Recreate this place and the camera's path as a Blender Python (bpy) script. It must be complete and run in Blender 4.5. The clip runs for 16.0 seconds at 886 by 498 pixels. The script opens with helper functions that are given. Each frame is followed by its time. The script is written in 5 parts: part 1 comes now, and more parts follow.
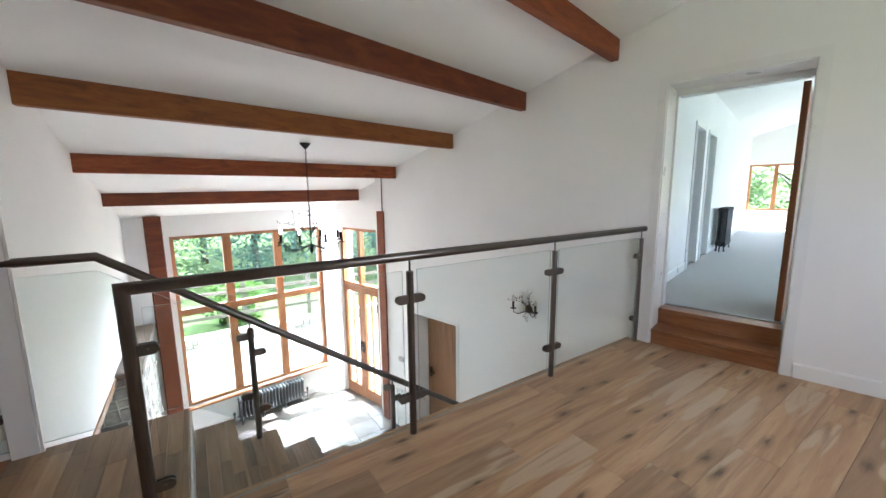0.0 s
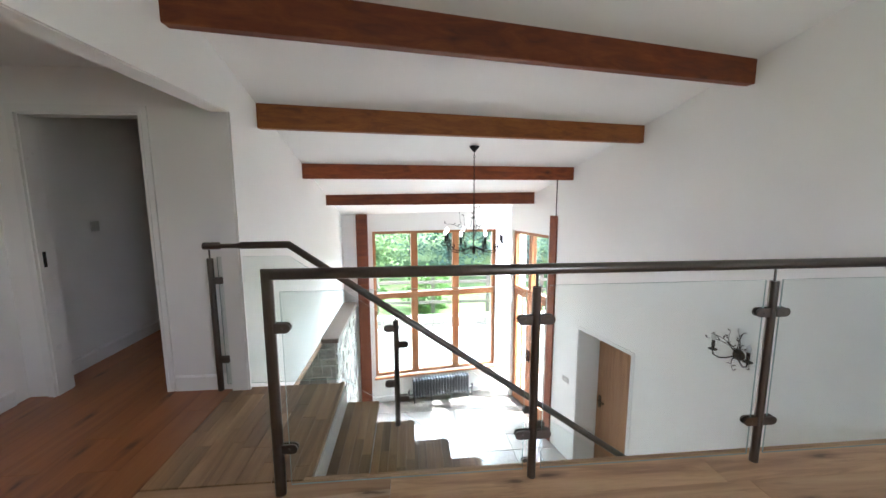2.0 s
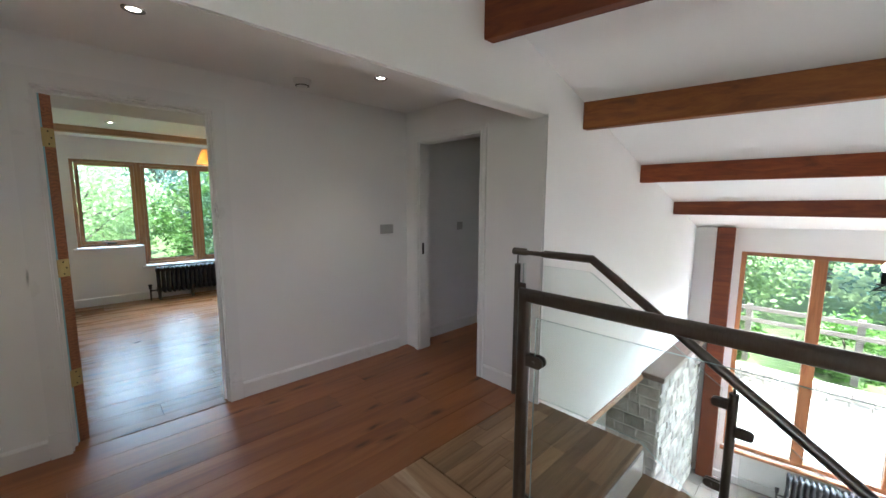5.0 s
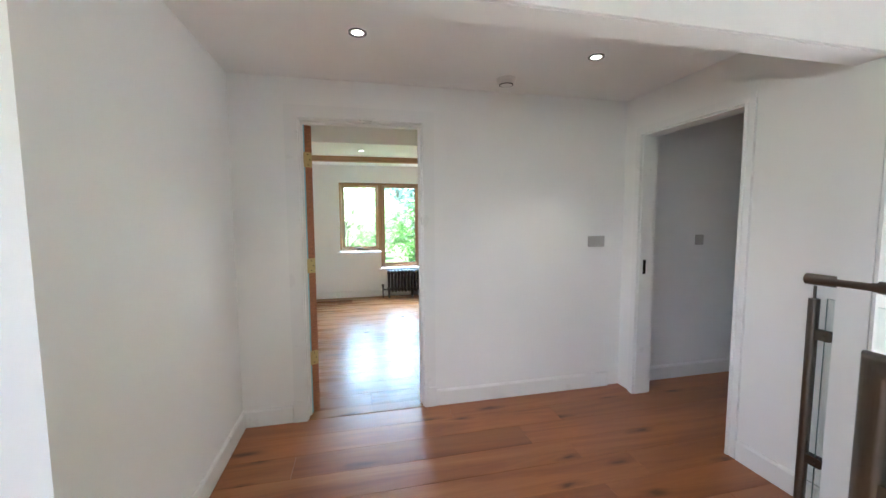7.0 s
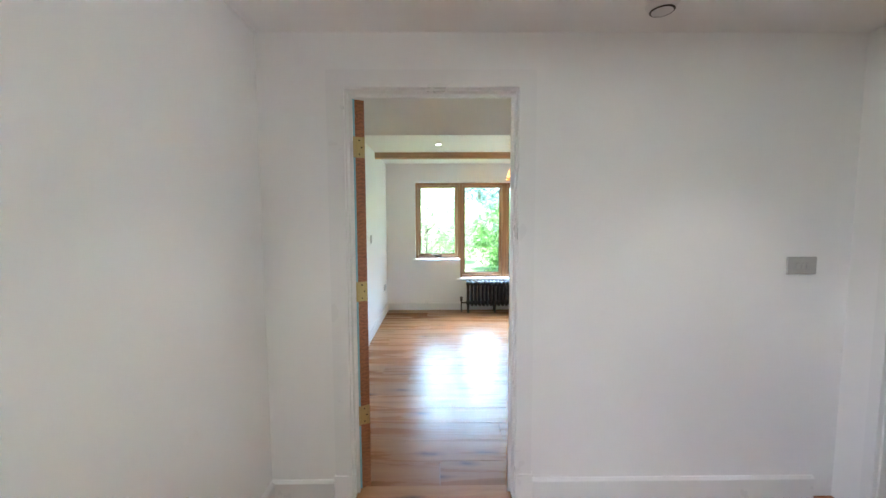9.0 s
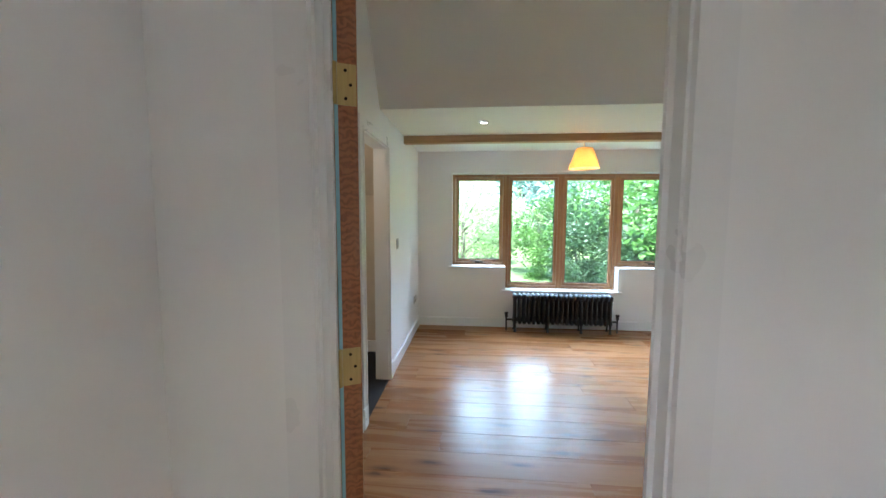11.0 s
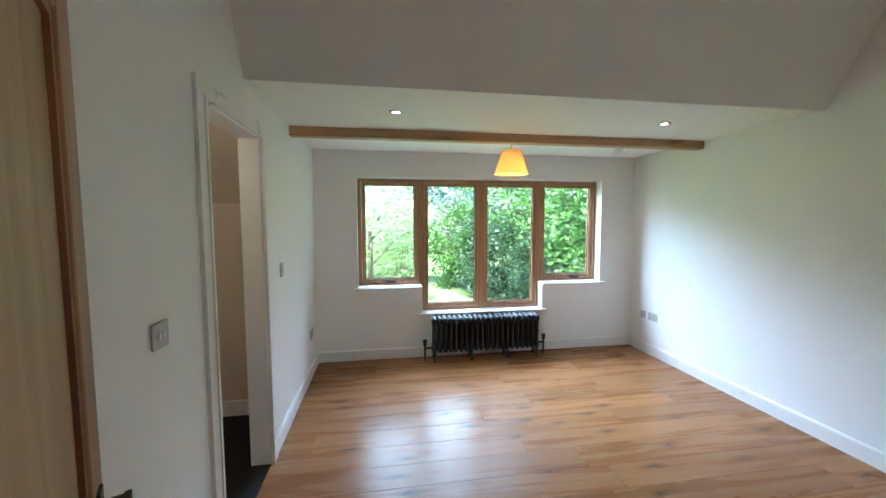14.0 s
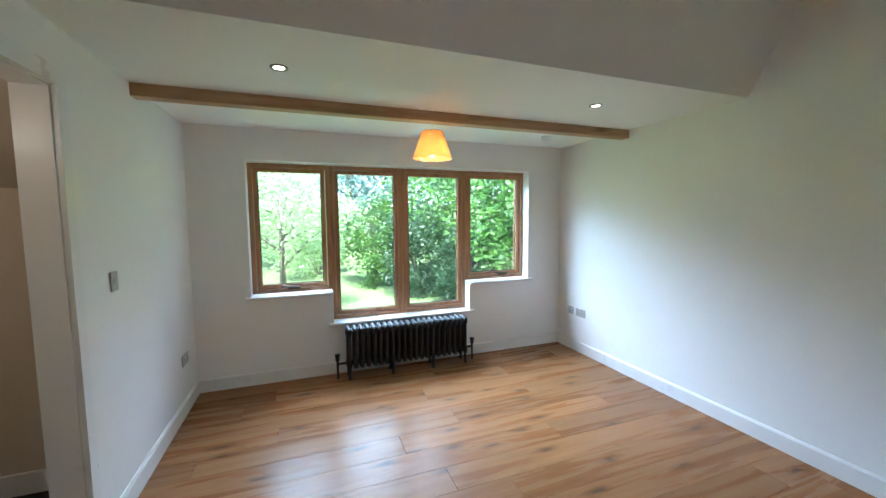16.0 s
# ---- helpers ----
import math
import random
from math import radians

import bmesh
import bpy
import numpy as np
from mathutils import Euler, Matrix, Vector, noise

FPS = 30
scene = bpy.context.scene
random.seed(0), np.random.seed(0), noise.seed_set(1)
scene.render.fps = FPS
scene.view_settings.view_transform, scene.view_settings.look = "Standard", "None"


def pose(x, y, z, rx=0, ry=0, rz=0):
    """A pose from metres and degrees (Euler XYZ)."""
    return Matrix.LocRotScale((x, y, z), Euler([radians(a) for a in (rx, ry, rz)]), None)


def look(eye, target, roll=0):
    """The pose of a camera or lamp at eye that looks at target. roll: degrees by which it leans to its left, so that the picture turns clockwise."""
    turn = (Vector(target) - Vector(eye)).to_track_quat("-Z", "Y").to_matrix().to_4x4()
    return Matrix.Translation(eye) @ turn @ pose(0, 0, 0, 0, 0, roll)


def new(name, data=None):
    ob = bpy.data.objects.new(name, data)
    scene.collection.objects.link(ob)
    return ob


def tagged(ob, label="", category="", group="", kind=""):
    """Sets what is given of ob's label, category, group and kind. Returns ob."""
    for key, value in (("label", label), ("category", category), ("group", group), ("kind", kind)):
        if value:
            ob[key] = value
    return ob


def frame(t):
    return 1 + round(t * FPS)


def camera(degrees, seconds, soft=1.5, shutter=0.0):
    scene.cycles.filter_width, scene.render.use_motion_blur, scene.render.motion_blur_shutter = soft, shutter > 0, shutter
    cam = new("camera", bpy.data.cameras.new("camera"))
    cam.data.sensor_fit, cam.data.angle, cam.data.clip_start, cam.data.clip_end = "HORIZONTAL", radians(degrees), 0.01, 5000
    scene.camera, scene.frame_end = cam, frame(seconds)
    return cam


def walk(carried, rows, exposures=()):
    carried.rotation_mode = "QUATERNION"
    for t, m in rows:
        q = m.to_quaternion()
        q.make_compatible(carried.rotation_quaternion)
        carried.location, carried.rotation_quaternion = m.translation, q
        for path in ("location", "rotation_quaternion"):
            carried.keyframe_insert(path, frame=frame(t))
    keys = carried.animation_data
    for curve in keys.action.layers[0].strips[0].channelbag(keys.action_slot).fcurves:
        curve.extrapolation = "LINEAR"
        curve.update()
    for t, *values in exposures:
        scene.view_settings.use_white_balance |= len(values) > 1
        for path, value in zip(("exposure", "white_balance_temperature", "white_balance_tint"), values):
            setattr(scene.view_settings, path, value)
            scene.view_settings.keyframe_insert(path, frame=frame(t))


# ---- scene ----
cam = camera(99.5, 16.0)
PATH = [
    (0, (0.109, 0.059, 1.443), (1.214, 1.7, 1.145), -0.6),
    (0.5, (0.213, 0.098, 1.435), (1.144, 1.846, 1.156), -0.5),
    (1, (0.284, 0.12, 1.425), (0.987, 1.973, 1.152), -0.4),
    (1.5, (0.387, 0.15, 1.421), (0.85, 2.077, 1.147), -0.4),
    (2, (0.513, 0.183, 1.43), (0.687, 2.156, 1.158), -0.2),
    (2.5, (0.603, 0.203, 1.439), (0.482, 2.18, 1.165), -0.0),
    (3, (0.656, 0.25, 1.431), (0.263, 2.193, 1.159), -0.0),
    (3.5, (0.687, 0.36, 1.414), (0.039, 2.234, 1.154), 0.0),
    (4, (0.698, 0.478, 1.402), (-0.208, 2.245, 1.16), -0.1),
    (4.5, (0.682, 0.568, 1.431), (-0.491, 2.169, 1.182), 0.3),
    (5, (0.668, 0.696, 1.437), (-0.767, 2.068, 1.196), 0.3),
    (5.2, (0.642, 0.76, 1.432), (-0.894, 2.021, 1.205), 0.2),
    (7.3, (0.267, 0.907, 1.385), (-1.692, 1.274, 1.222), -0.3),
    (7.5, (0.182, 0.907, 1.387), (-1.784, 1.234, 1.225), -0.3),
    (8, (0.01, 0.917, 1.395), (-1.97, 1.156, 1.235), -0.4),
    (8.5, (-0.214, 0.973, 1.41), (-2.203, 1.114, 1.253), -0.2),
    (9, (-0.451, 0.987, 1.424), (-2.445, 1.005, 1.269), -0.2),
    (11.3, (-1.536, 0.913, 1.476), (-3.52, 0.739, 1.301), 0.2),
    (11.5, (-1.616, 0.919, 1.492), (-3.601, 0.749, 1.318), 0.2),
    (12, (-1.781, 0.885, 1.499), (-3.77, 0.767, 1.331), 0.3),
    (12.5, (-1.919, 0.852, 1.508), (-3.912, 0.852, 1.346), 0.2),
    (13, (-2.023, 0.835, 1.523), (-4.012, 0.971, 1.363), 0.1),
    (13.5, (-2.089, 0.845, 1.538), (-4.069, 1.077, 1.383), -0.0),
    (14, (-2.174, 0.877, 1.538), (-4.143, 1.194, 1.388), -0.1),
    (14.5, (-2.284, 0.947, 1.522), (-4.232, 1.373, 1.372), -0.2),
    (15, (-2.393, 0.984, 1.519), (-4.31, 1.531, 1.36), -0.3),
    (15.5, (-2.483, 1.023, 1.516), (-4.371, 1.662, 1.351), -0.4),
    (16, (-2.646, 1.078, 1.503), (-4.517, 1.765, 1.335), -0.4),
]
walk(cam, [(t, look(eye, target, roll)) for t, eye, target, roll in PATH],
     [(0, 3.52, 5750, 13), (4, 3.46, 5750, 13), (5, 3.42, 5750, 13), (7.5, 4.6, 5500, 11.5), (9, 4.5, 5500, 11.5), (11.5, 3.85, 5550, 12.5), (13.5, 3.74, 5550, 12.5), (16, 3.54, 5500, 12.5)])

ALPHA = math.atan(0.232)      # turn of the hall's right-hand wall against the landing
ROOM = Matrix.Translation((4.07, 0, 0)) @ Matrix.Rotation(ALPHA, 4, "Z")   # u leaves the wall, v runs along it
HALL_FLOOR = -2.55
LEFT = -0.715                 # face of the hall's left wall
DOORWALL = -2.262             # face of the wall with the bedroom door
BED_W, BED_S, BED_N = -6.332, 0.158, 3.902


def roof(x, y):
    """Height of the hall's sloping ceiling."""
    return 3.224 - 0.297 * y + 0.0612 * (x - LEFT)


# ---- light ----
world = bpy.data.worlds.new("sky")
scene.world = world
world.use_nodes = True
wn = world.node_tree.nodes
sky = wn.new("ShaderNodeTexSky")
sky.sky_type, sky.sun_disc = "NISHITA", False
sky.sun_elevation, sky.sun_rotation = radians(56), radians(98)
sky.dust_density = 2.0
world.node_tree.links.new(sky.outputs[0], wn["Background"].inputs[0])
wn["Background"].inputs[1].default_value = 0.15

sun = new("sun", bpy.data.lights.new("sun", "SUN"))
sun.data.energy, sun.data.angle, sun.data.color = 5.0, radians(0.6), (1, 0.95, 0.86)
sun.matrix_world = look((0, 0, 0), (-math.sin(radians(98)) * math.cos(radians(56)), -math.cos(radians(98)) * math.cos(radians(56)), -math.sin(radians(56))))


def area_light(name, eye, target, w, h, power, color=(0.93, 0.97, 1.0)):
    """An area lamp for the sky's light, beyond a window or in an added opening."""
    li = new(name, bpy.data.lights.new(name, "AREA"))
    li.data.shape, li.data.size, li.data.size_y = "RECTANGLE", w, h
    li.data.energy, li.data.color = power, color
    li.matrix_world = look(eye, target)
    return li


area_light("hall_sky_light", (2.0, 13.5, 4.4), (1.2, 6.5, -0.8), 9.0, 4.5, 800)
area_light("side_sky_light", (4.6, 7.1, 1.6), (1.2, 6.0, -1.8), 1.6, 2.0, 170)
area_light("bedroom_sky_light", (-9.2, -0.6, 5.0), (-5.6, 2.3, 0.8), 12.0, 4.5, 600, (0.68, 0.86, 1.0))
# Fill lamp added in the unseen back opening to brighten the landing.
area_light("landing_window_light", (2.05, -1.53, 1.675), (2.2, 0.4, 0.0), 1.1, 0.85, 2.9, (1.0, 0.95, 0.88))
area_light("far_room_sky_light", (17.5, 5.4, 4.0), (9, 3, 0.3), 5.0, 2.5, 60, (0.8, 0.91, 1.0))

li = area_light("far_room_side_light", (0, 0, 0), (0, 1, 0), 2.9, 1.4, 7, (0.72, 0.87, 1.0))
li.matrix_world = ROOM @ look((6.5, -3.4, 1.75), (6.5, 2.0, 1.2))


# ---- materials ----
def material(name, color, rough=0.5, metal=0.0):
    m = bpy.data.materials.new(name)
    m.use_nodes = True
    n, l = m.node_tree.nodes, m.node_tree.links
    b = n["Principled BSDF"]
    b.inputs["Base Color"].default_value = (*color, 1)
    b.inputs["Roughness"].default_value = rough
    b.inputs["Metallic"].default_value = metal
    return m, n, l, b


def mapped(n, l, scale=(1, 1, 1), use="Object", turn=(0, 0, 0)):
    co, mp = n.new("ShaderNodeTexCoord"), n.new("ShaderNodeMapping")
    mp.inputs["Scale"].default_value = scale
    mp.inputs["Rotation"].default_value = turn
    l.new(co.outputs[use], mp.inputs[0])
    return mp.outputs[0]


def noise_of(n, l, vec, scale, detail=4, rough=0.55, distort=0.0):
    t = n.new("ShaderNodeTexNoise")
    t.inputs["Scale"].default_value, t.inputs["Detail"].default_value = scale, detail
    t.inputs["Roughness"].default_value, t.inputs["Distortion"].default_value = rough, distort
    l.new(vec, t.inputs["Vector"])
    return t.outputs["Fac"]


def ramp_of(n, l, fac, stops):
    r = n.new("ShaderNodeValToRGB")
    while len(r.color_ramp.elements) < len(stops):
        r.color_ramp.elements.new(0.5)
    for e, (p, c) in zip(r.color_ramp.elements, stops):
        e.position, e.color = p, (*c, 1)
    l.new(fac, r.inputs[0])
    return r.outputs[0]


def mix_of(n, l, fac, a, b, mode="MIX"):
    m = n.new("ShaderNodeMix")
    m.data_type, m.blend_type = "RGBA", mode
    for sock, val in ((m.inputs[0], fac), (m.inputs[6], a), (m.inputs[7], b)):
        if isinstance(val, (int, float)):
            sock.default_value = val
        elif isinstance(val, tuple):
            sock.default_value = (*val, 1)
        else:
            l.new(val, sock)
    return m.outputs[2]


def bump_of(n, l, b, height, strength=0.2, distance=0.01):
    u = n.new("ShaderNodeBump")
    u.inputs["Strength"].default_value, u.inputs["Distance"].default_value = strength, distance
    l.new(height, u.inputs["Height"])
    l.new(u.outputs[0], b.inputs["Normal"])


def rough_of(n, l, b, fac, lo, hi):
    r = n.new("ShaderNodeMapRange")
    r.inputs[3].default_value, r.inputs[4].default_value = max(0.05, lo), hi
    l.new(fac, r.inputs[0])
    l.new(r.outputs[0], b.inputs["Roughness"])


def paint(name, color, rough=0.55, stain=0.05, relief=0.08):
    m, n, l, b = material(name, color, rough)
    v = mapped(n, l)
    big, fine = noise_of(n, l, v, 0.9, 5), noise_of(n, l, v, 90, 3)
    dark = tuple(c * (1 - stain) for c in color)
    l.new(ramp_of(n, l, big, [(0.3, dark), (0.7, color)]), b.inputs["Base Color"])
    rough_of(n, l, b, noise_of(n, l, v, 6, 3), rough - 0.08, rough + 0.08)
    bump_of(n, l, b, fine, relief, 0.002)
    return m


def timber(name, dark, mid, light, rough=0.4, along="Y", grain=1.0, vary=0.25, knots=True, relief=0.12, coat=0.0, flat=False, gloss=0.5, sap=None):
    """Wood with the grain along one axis; each piece gets its own tone."""
    m, n, l, b = material(name, mid, rough)
    long, cross = 1.2 * grain, 16 * grain
    sc = {"X": (long, cross, cross), "Y": (cross, long, cross), "Z": (cross, cross, long)}[along]
    info = n.new("ShaderNodeObjectInfo")
    co = n.new("ShaderNodeTexCoord")
    geo = n.new("ShaderNodeNewGeometry")
    off = n.new("ShaderNodeVectorMath")
    off.operation = "MULTIPLY_ADD"
    sh = n.new("ShaderNodeCombineXYZ")
    add = n.new("ShaderNodeMath")
    add.operation = "ADD"
    l.new(info.outputs["Random"], add.inputs[0])
    l.new(geo.outputs["Random Per Island"], add.inputs[1])
    for i in range(3):
        l.new(add.outputs[0], sh.inputs[i])
    off.inputs[1].default_value = (17.3, 11.1, 7.7)
    l.new(sh.outputs[0], off.inputs[0])
    l.new(co.outputs["Object"], off.inputs[2])
    mp = n.new("ShaderNodeMapping")
    mp.inputs["Scale"].default_value = sc
    l.new(off.outputs[0], mp.inputs[0])
    fig = noise_of(n, l, mp.outputs[0], 1.0, 6, 0.62, 1.2)
    fine = noise_of(n, l, mp.outputs[0], 6.0, 3, 0.7)
    col = ramp_of(n, l, fig, [(0.28, dark), (0.5, mid), (0.74, light)])
    tone = n.new("ShaderNodeMapRange")
    tone.inputs[3].default_value, tone.inputs[4].default_value = 1 - vary, 1 + vary
    frac = n.new("ShaderNodeMath")
    frac.operation = "FRACT"
    l.new(add.outputs[0], frac.inputs[0])
    l.new(frac.outputs[0], tone.inputs[0])
    tcol = n.new("ShaderNodeCombineColor")
    for i in range(3):
        l.new(tone.outputs[0], tcol.inputs[i])
    col = mix_of(n, l, 1.0, col, tcol.outputs[0], "MULTIPLY")
    col = mix_of(n, l, ramp_of(n, l, fine, [(0.45, (0, 0, 0)), (0.8, (0.35, 0.35, 0.35))]), col, dark)
    if sap:
        sv2 = n.new("ShaderNodeMapping")
        sv2.inputs["Scale"].default_value = {"X": (0.7, 6.5, 6.5), "Y": (6.5, 0.7, 6.5), "Z": (6.5, 6.5, 0.7)}[along]
        l.new(off.outputs[0], sv2.inputs[0])
        streak = noise_of(n, l, sv2.outputs[0], 1.0, 2, 0.4, 0.6)
        col = mix_of(n, l, ramp_of(n, l, streak, [(0.62, (0, 0, 0)), (0.65, (0.75, 0.75, 0.75))]), col, sap)
        cloud = noise_of(n, l, sv2.outputs[0], 1.9, 4, 0.6, 1.5)
        col = mix_of(n, l, ramp_of(n, l, cloud, [(0.52, (0, 0, 0)), (0.68, (0.55, 0.55, 0.55))]), col, tuple(c * 0.85 for c in dark))
    if knots:
        kv = n.new("ShaderNodeMapping")
        ks = {"X": (1.3, 5, 5), "Y": (5, 1.3, 5), "Z": (5, 5, 1.3)}[along]
        kv.inputs["Scale"].default_value = ks
        l.new(off.outputs[0], kv.inputs[0])
        vo = n.new("ShaderNodeTexVoronoi")
        vo.inputs["Scale"].default_value = 0.9
        if flat:
            vo.voronoi_dimensions = "2D"
        bend = n.new("ShaderNodeVectorMath")
        bend.operation = "MULTIPLY_ADD"
        wob = n.new("ShaderNodeTexNoise")
        wob.inputs["Scale"].default_value, wob.inputs["Detail"].default_value = 5.0, 3
        l.new(kv.outputs[0], wob.inputs["Vector"])
        l.new(wob.outputs["Color"], bend.inputs[0])
        bend.inputs[1].default_value = (0.22, 0.22, 0.22)
        l.new(kv.outputs[0], bend.inputs[2])
        l.new(bend.outputs[0], vo.inputs["Vector"])
        col = mix_of(n, l, ramp_of(n, l, vo.outputs["Distance"], [(0.025, (0.9, 0.9, 0.9)), (0.065, (0.45, 0.45, 0.45)), (0.15, (0, 0, 0))]), col, tuple(c * 0.35 for c in dark))
    l.new(col, b.inputs["Base Color"])
    rough_of(n, l, b, fig, rough - 0.1, rough + 0.12)
    b.inputs["Coat Weight"].default_value = coat
    b.inputs["Specular IOR Level"].default_value = gloss
    b.inputs["Coat Roughness"].default_value = 0.12
    bump_of(n, l, b, fine, relief, 0.003)
    return m


WHITE = paint("white_wall_paint", (0.865, 0.853, 0.83))
CEIL = paint("white_ceiling_paint", (0.885, 0.873, 0.85), 0.7)
GLOSSWHITE = paint("white_gloss_paint", (0.82, 0.81, 0.79), 0.3, 0.03, 0.03)
PLASTIC = paint("white_plastic", (0.72, 0.71, 0.69), 0.3, 0.02, 0.0)
OAK_X = timber("oiled_oak_planks", (0.29, 0.16, 0.08), (0.45, 0.275, 0.145), (0.55, 0.36, 0.205), 0.38, "X", 0.42, 0.24, flat=True, sap=(0.58, 0.43, 0.28))
OAK_Y = timber("lacquered_oak_planks", (0.19, 0.075, 0.025), (0.29, 0.13, 0.048), (0.37, 0.185, 0.075), 0.27, "Y", 0.42, 0.2, coat=0.0, relief=0.05, flat=True, gloss=0.15)
OAK_RED = timber("red_lacquered_oak_planks", (0.20, 0.065, 0.02), (0.32, 0.118, 0.037), (0.39, 0.165, 0.058), 0.33, "Y", 0.42, 0.17, coat=0.12, relief=0.05, flat=True)
STAVE = timber("oak_staves", (0.15, 0.082, 0.038), (0.27, 0.165, 0.082), (0.38, 0.25, 0.135), 0.34, "Y", 0.5, vary=0.34, knots=False)
BEAM = timber("red_stained_beam_wood", (0.11, 0.022, 0.004), (0.20, 0.042, 0.008), (0.28, 0.078, 0.017), 0.65, "X", 0.8, 0.28)
BEAM_GOLD = timber("golden_stained_beam_wood", (0.15, 0.04, 0.006), (0.26, 0.078, 0.011), (0.33, 0.115, 0.02), 0.6, "X", 0.8, 0.1)
PINE = timber("pale_beam_wood", (0.30, 0.17, 0.08), (0.44, 0.27, 0.14), (0.55, 0.37, 0.21), 0.5, "Y", 0.8, 0.1)
FRAME = timber("varnished_window_wood", (0.24, 0.085, 0.03), (0.36, 0.14, 0.05), (0.46, 0.20, 0.08), 0.38, "Z", 1.2, 0.12, False)
FRAME_H = timber("varnished_rail_wood", (0.24, 0.085, 0.03), (0.36, 0.14, 0.05), (0.46, 0.20, 0.08), 0.38, "X", 1.2, 0.12, False)
FRAME_Y = timber("varnished_rail_wood_y", (0.25, 0.11, 0.045), (0.38, 0.19, 0.085), (0.48, 0.27, 0.13), 0.38, "Y", 1.2, 0.1, False)
FRAME_Z = timber("varnished_stile_wood", (0.25, 0.11, 0.045), (0.38, 0.19, 0.085), (0.48, 0.27, 0.13), 0.38, "Z", 1.2, 0.1, False)
DOORWOOD = timber("door_wood", (0.22, 0.10, 0.04), (0.36, 0.18, 0.08), (0.46, 0.26, 0.13), 0.4, "Z", 0.8, 0.15, False)


PANELWOOD = timber("pale_door_panel_wood", (0.33, 0.20, 0.10), (0.44, 0.29, 0.155), (0.53, 0.37, 0.21), 0.45, "Z", 0.7, 0.1, False)
MOULDWOOD = timber("red_brown_moulding_wood", (0.15, 0.045, 0.016), (0.26, 0.09, 0.033), (0.34, 0.14, 0.055), 0.4, "Z", 0.9, 0.15, False)


def flame_wood():
    """Flat-sawn timber, with the wavy bands of its figure across the edge."""
    m, n, l, b = material("door_edge_wood", (0.3, 0.1, 0.04), 0.5)
    v = mapped(n, l, (1.0, 1.0, 1.0))
    w = n.new("ShaderNodeTexWave")
    w.wave_type, w.bands_direction = "BANDS", "Z"
    for key, val in (("Scale", 17.0), ("Distortion", 9.0), ("Detail", 2.5), ("Detail Scale", 2.2)):
        w.inputs[key].default_value = val
    l.new(v, w.inputs["Vector"])
    col = ramp_of(n, l, w.outputs["Fac"], [(0.1, (0.34, 0.12, 0.042)), (0.55, (0.25, 0.075, 0.024)), (0.95, (0.12, 0.032, 0.01))])
    l.new(mix_of(n, l, noise_of(n, l, mapped(n, l, (40, 40, 3)), 2, 4), col, (0.36, 0.15, 0.06)), b.inputs["Base Color"])
    bump_of(n, l, b, w.outputs["Fac"], 0.1, 0.001)
    return m


DOOREDGE = flame_wood()


def metal(name, color, rough, streak="Z"):
    m, n, l, b = material(name, color, rough, 1.0)
    sc = {"Z": (60, 60, 4), "X": (4, 60, 60)}[streak]
    f = noise_of(n, l, mapped(n, l, sc), 3, 3)
    rough_of(n, l, b, f, rough - 0.06, rough + 0.1)
    l.new(ramp_of(n, l, f, [(0.3, tuple(c * 0.85 for c in color)), (0.7, color)]), b.inputs["Base Color"])
    return m


STEEL = metal("brushed_steel", (0.17, 0.152, 0.135), 0.30)
BRASS = metal("aged_brass", (0.55, 0.42, 0.18), 0.38)
IRON = metal("black_iron", (0.035, 0.032, 0.03), 0.5)
BRONZE = metal("dark_bronze", (0.10, 0.075, 0.05), 0.45)
CAST = paint("black_cast_iron", (0.009, 0.009, 0.010), 0.5, 0.3, 0.2)
GREYCAST = paint("grey_cast_iron", (0.06, 0.062, 0.07), 0.4, 0.3, 0.2)
RUBBER = paint("black_rubber", (0.02, 0.02, 0.02), 0.6, 0.1, 0.0)
TAPE = paint("pale_blue_undercoat", (0.33, 0.58, 0.66), 0.6, 0.15, 0.05)
DARKCARPET = paint("black_carpet", (0.018, 0.017, 0.018), 0.95, 0.3, 0.5)
CREAM = paint("cream_wall_paint", (0.72, 0.62, 0.49), 0.6)
SATIN = paint("satin_grey_plate", (0.44, 0.425, 0.40), 0.35, 0.05, 0.0)


def glass(name, tint=(1, 1, 1)):
    """A thin clear sheet: straight through, with gloss that grows towards grazing angles."""
    m, n, l, b = material(name, tint, 0.0)
    tr, mix, gl = n.new("ShaderNodeBsdfTransparent"), n.new("ShaderNodeMixShader"), n.new("ShaderNodeBsdfGlossy")
    gl.inputs["Roughness"].default_value = 0.01
    lw, pw, ma = n.new("ShaderNodeLayerWeight"), n.new("ShaderNodeMath"), n.new("ShaderNodeMath")
    lw.inputs[0].default_value = 0.5
    pw.operation, pw.inputs[1].default_value = "POWER", 5.0
    ma.operation, ma.inputs[1].default_value, ma.inputs[2].default_value = "MULTIPLY_ADD", 0.6, 0.025
    l.new(lw.outputs["Facing"], pw.inputs[0]), l.new(pw.outputs[0], ma.inputs[0])
    tr.inputs[0].default_value = (*tint, 1)
    l.new(ma.outputs[0], mix.inputs[0])
    l.new(tr.outputs[0], mix.inputs[1]), l.new(gl.outputs[0], mix.inputs[2])
    l.new(mix.outputs[0], n["Material Output"].inputs[0])
    return m


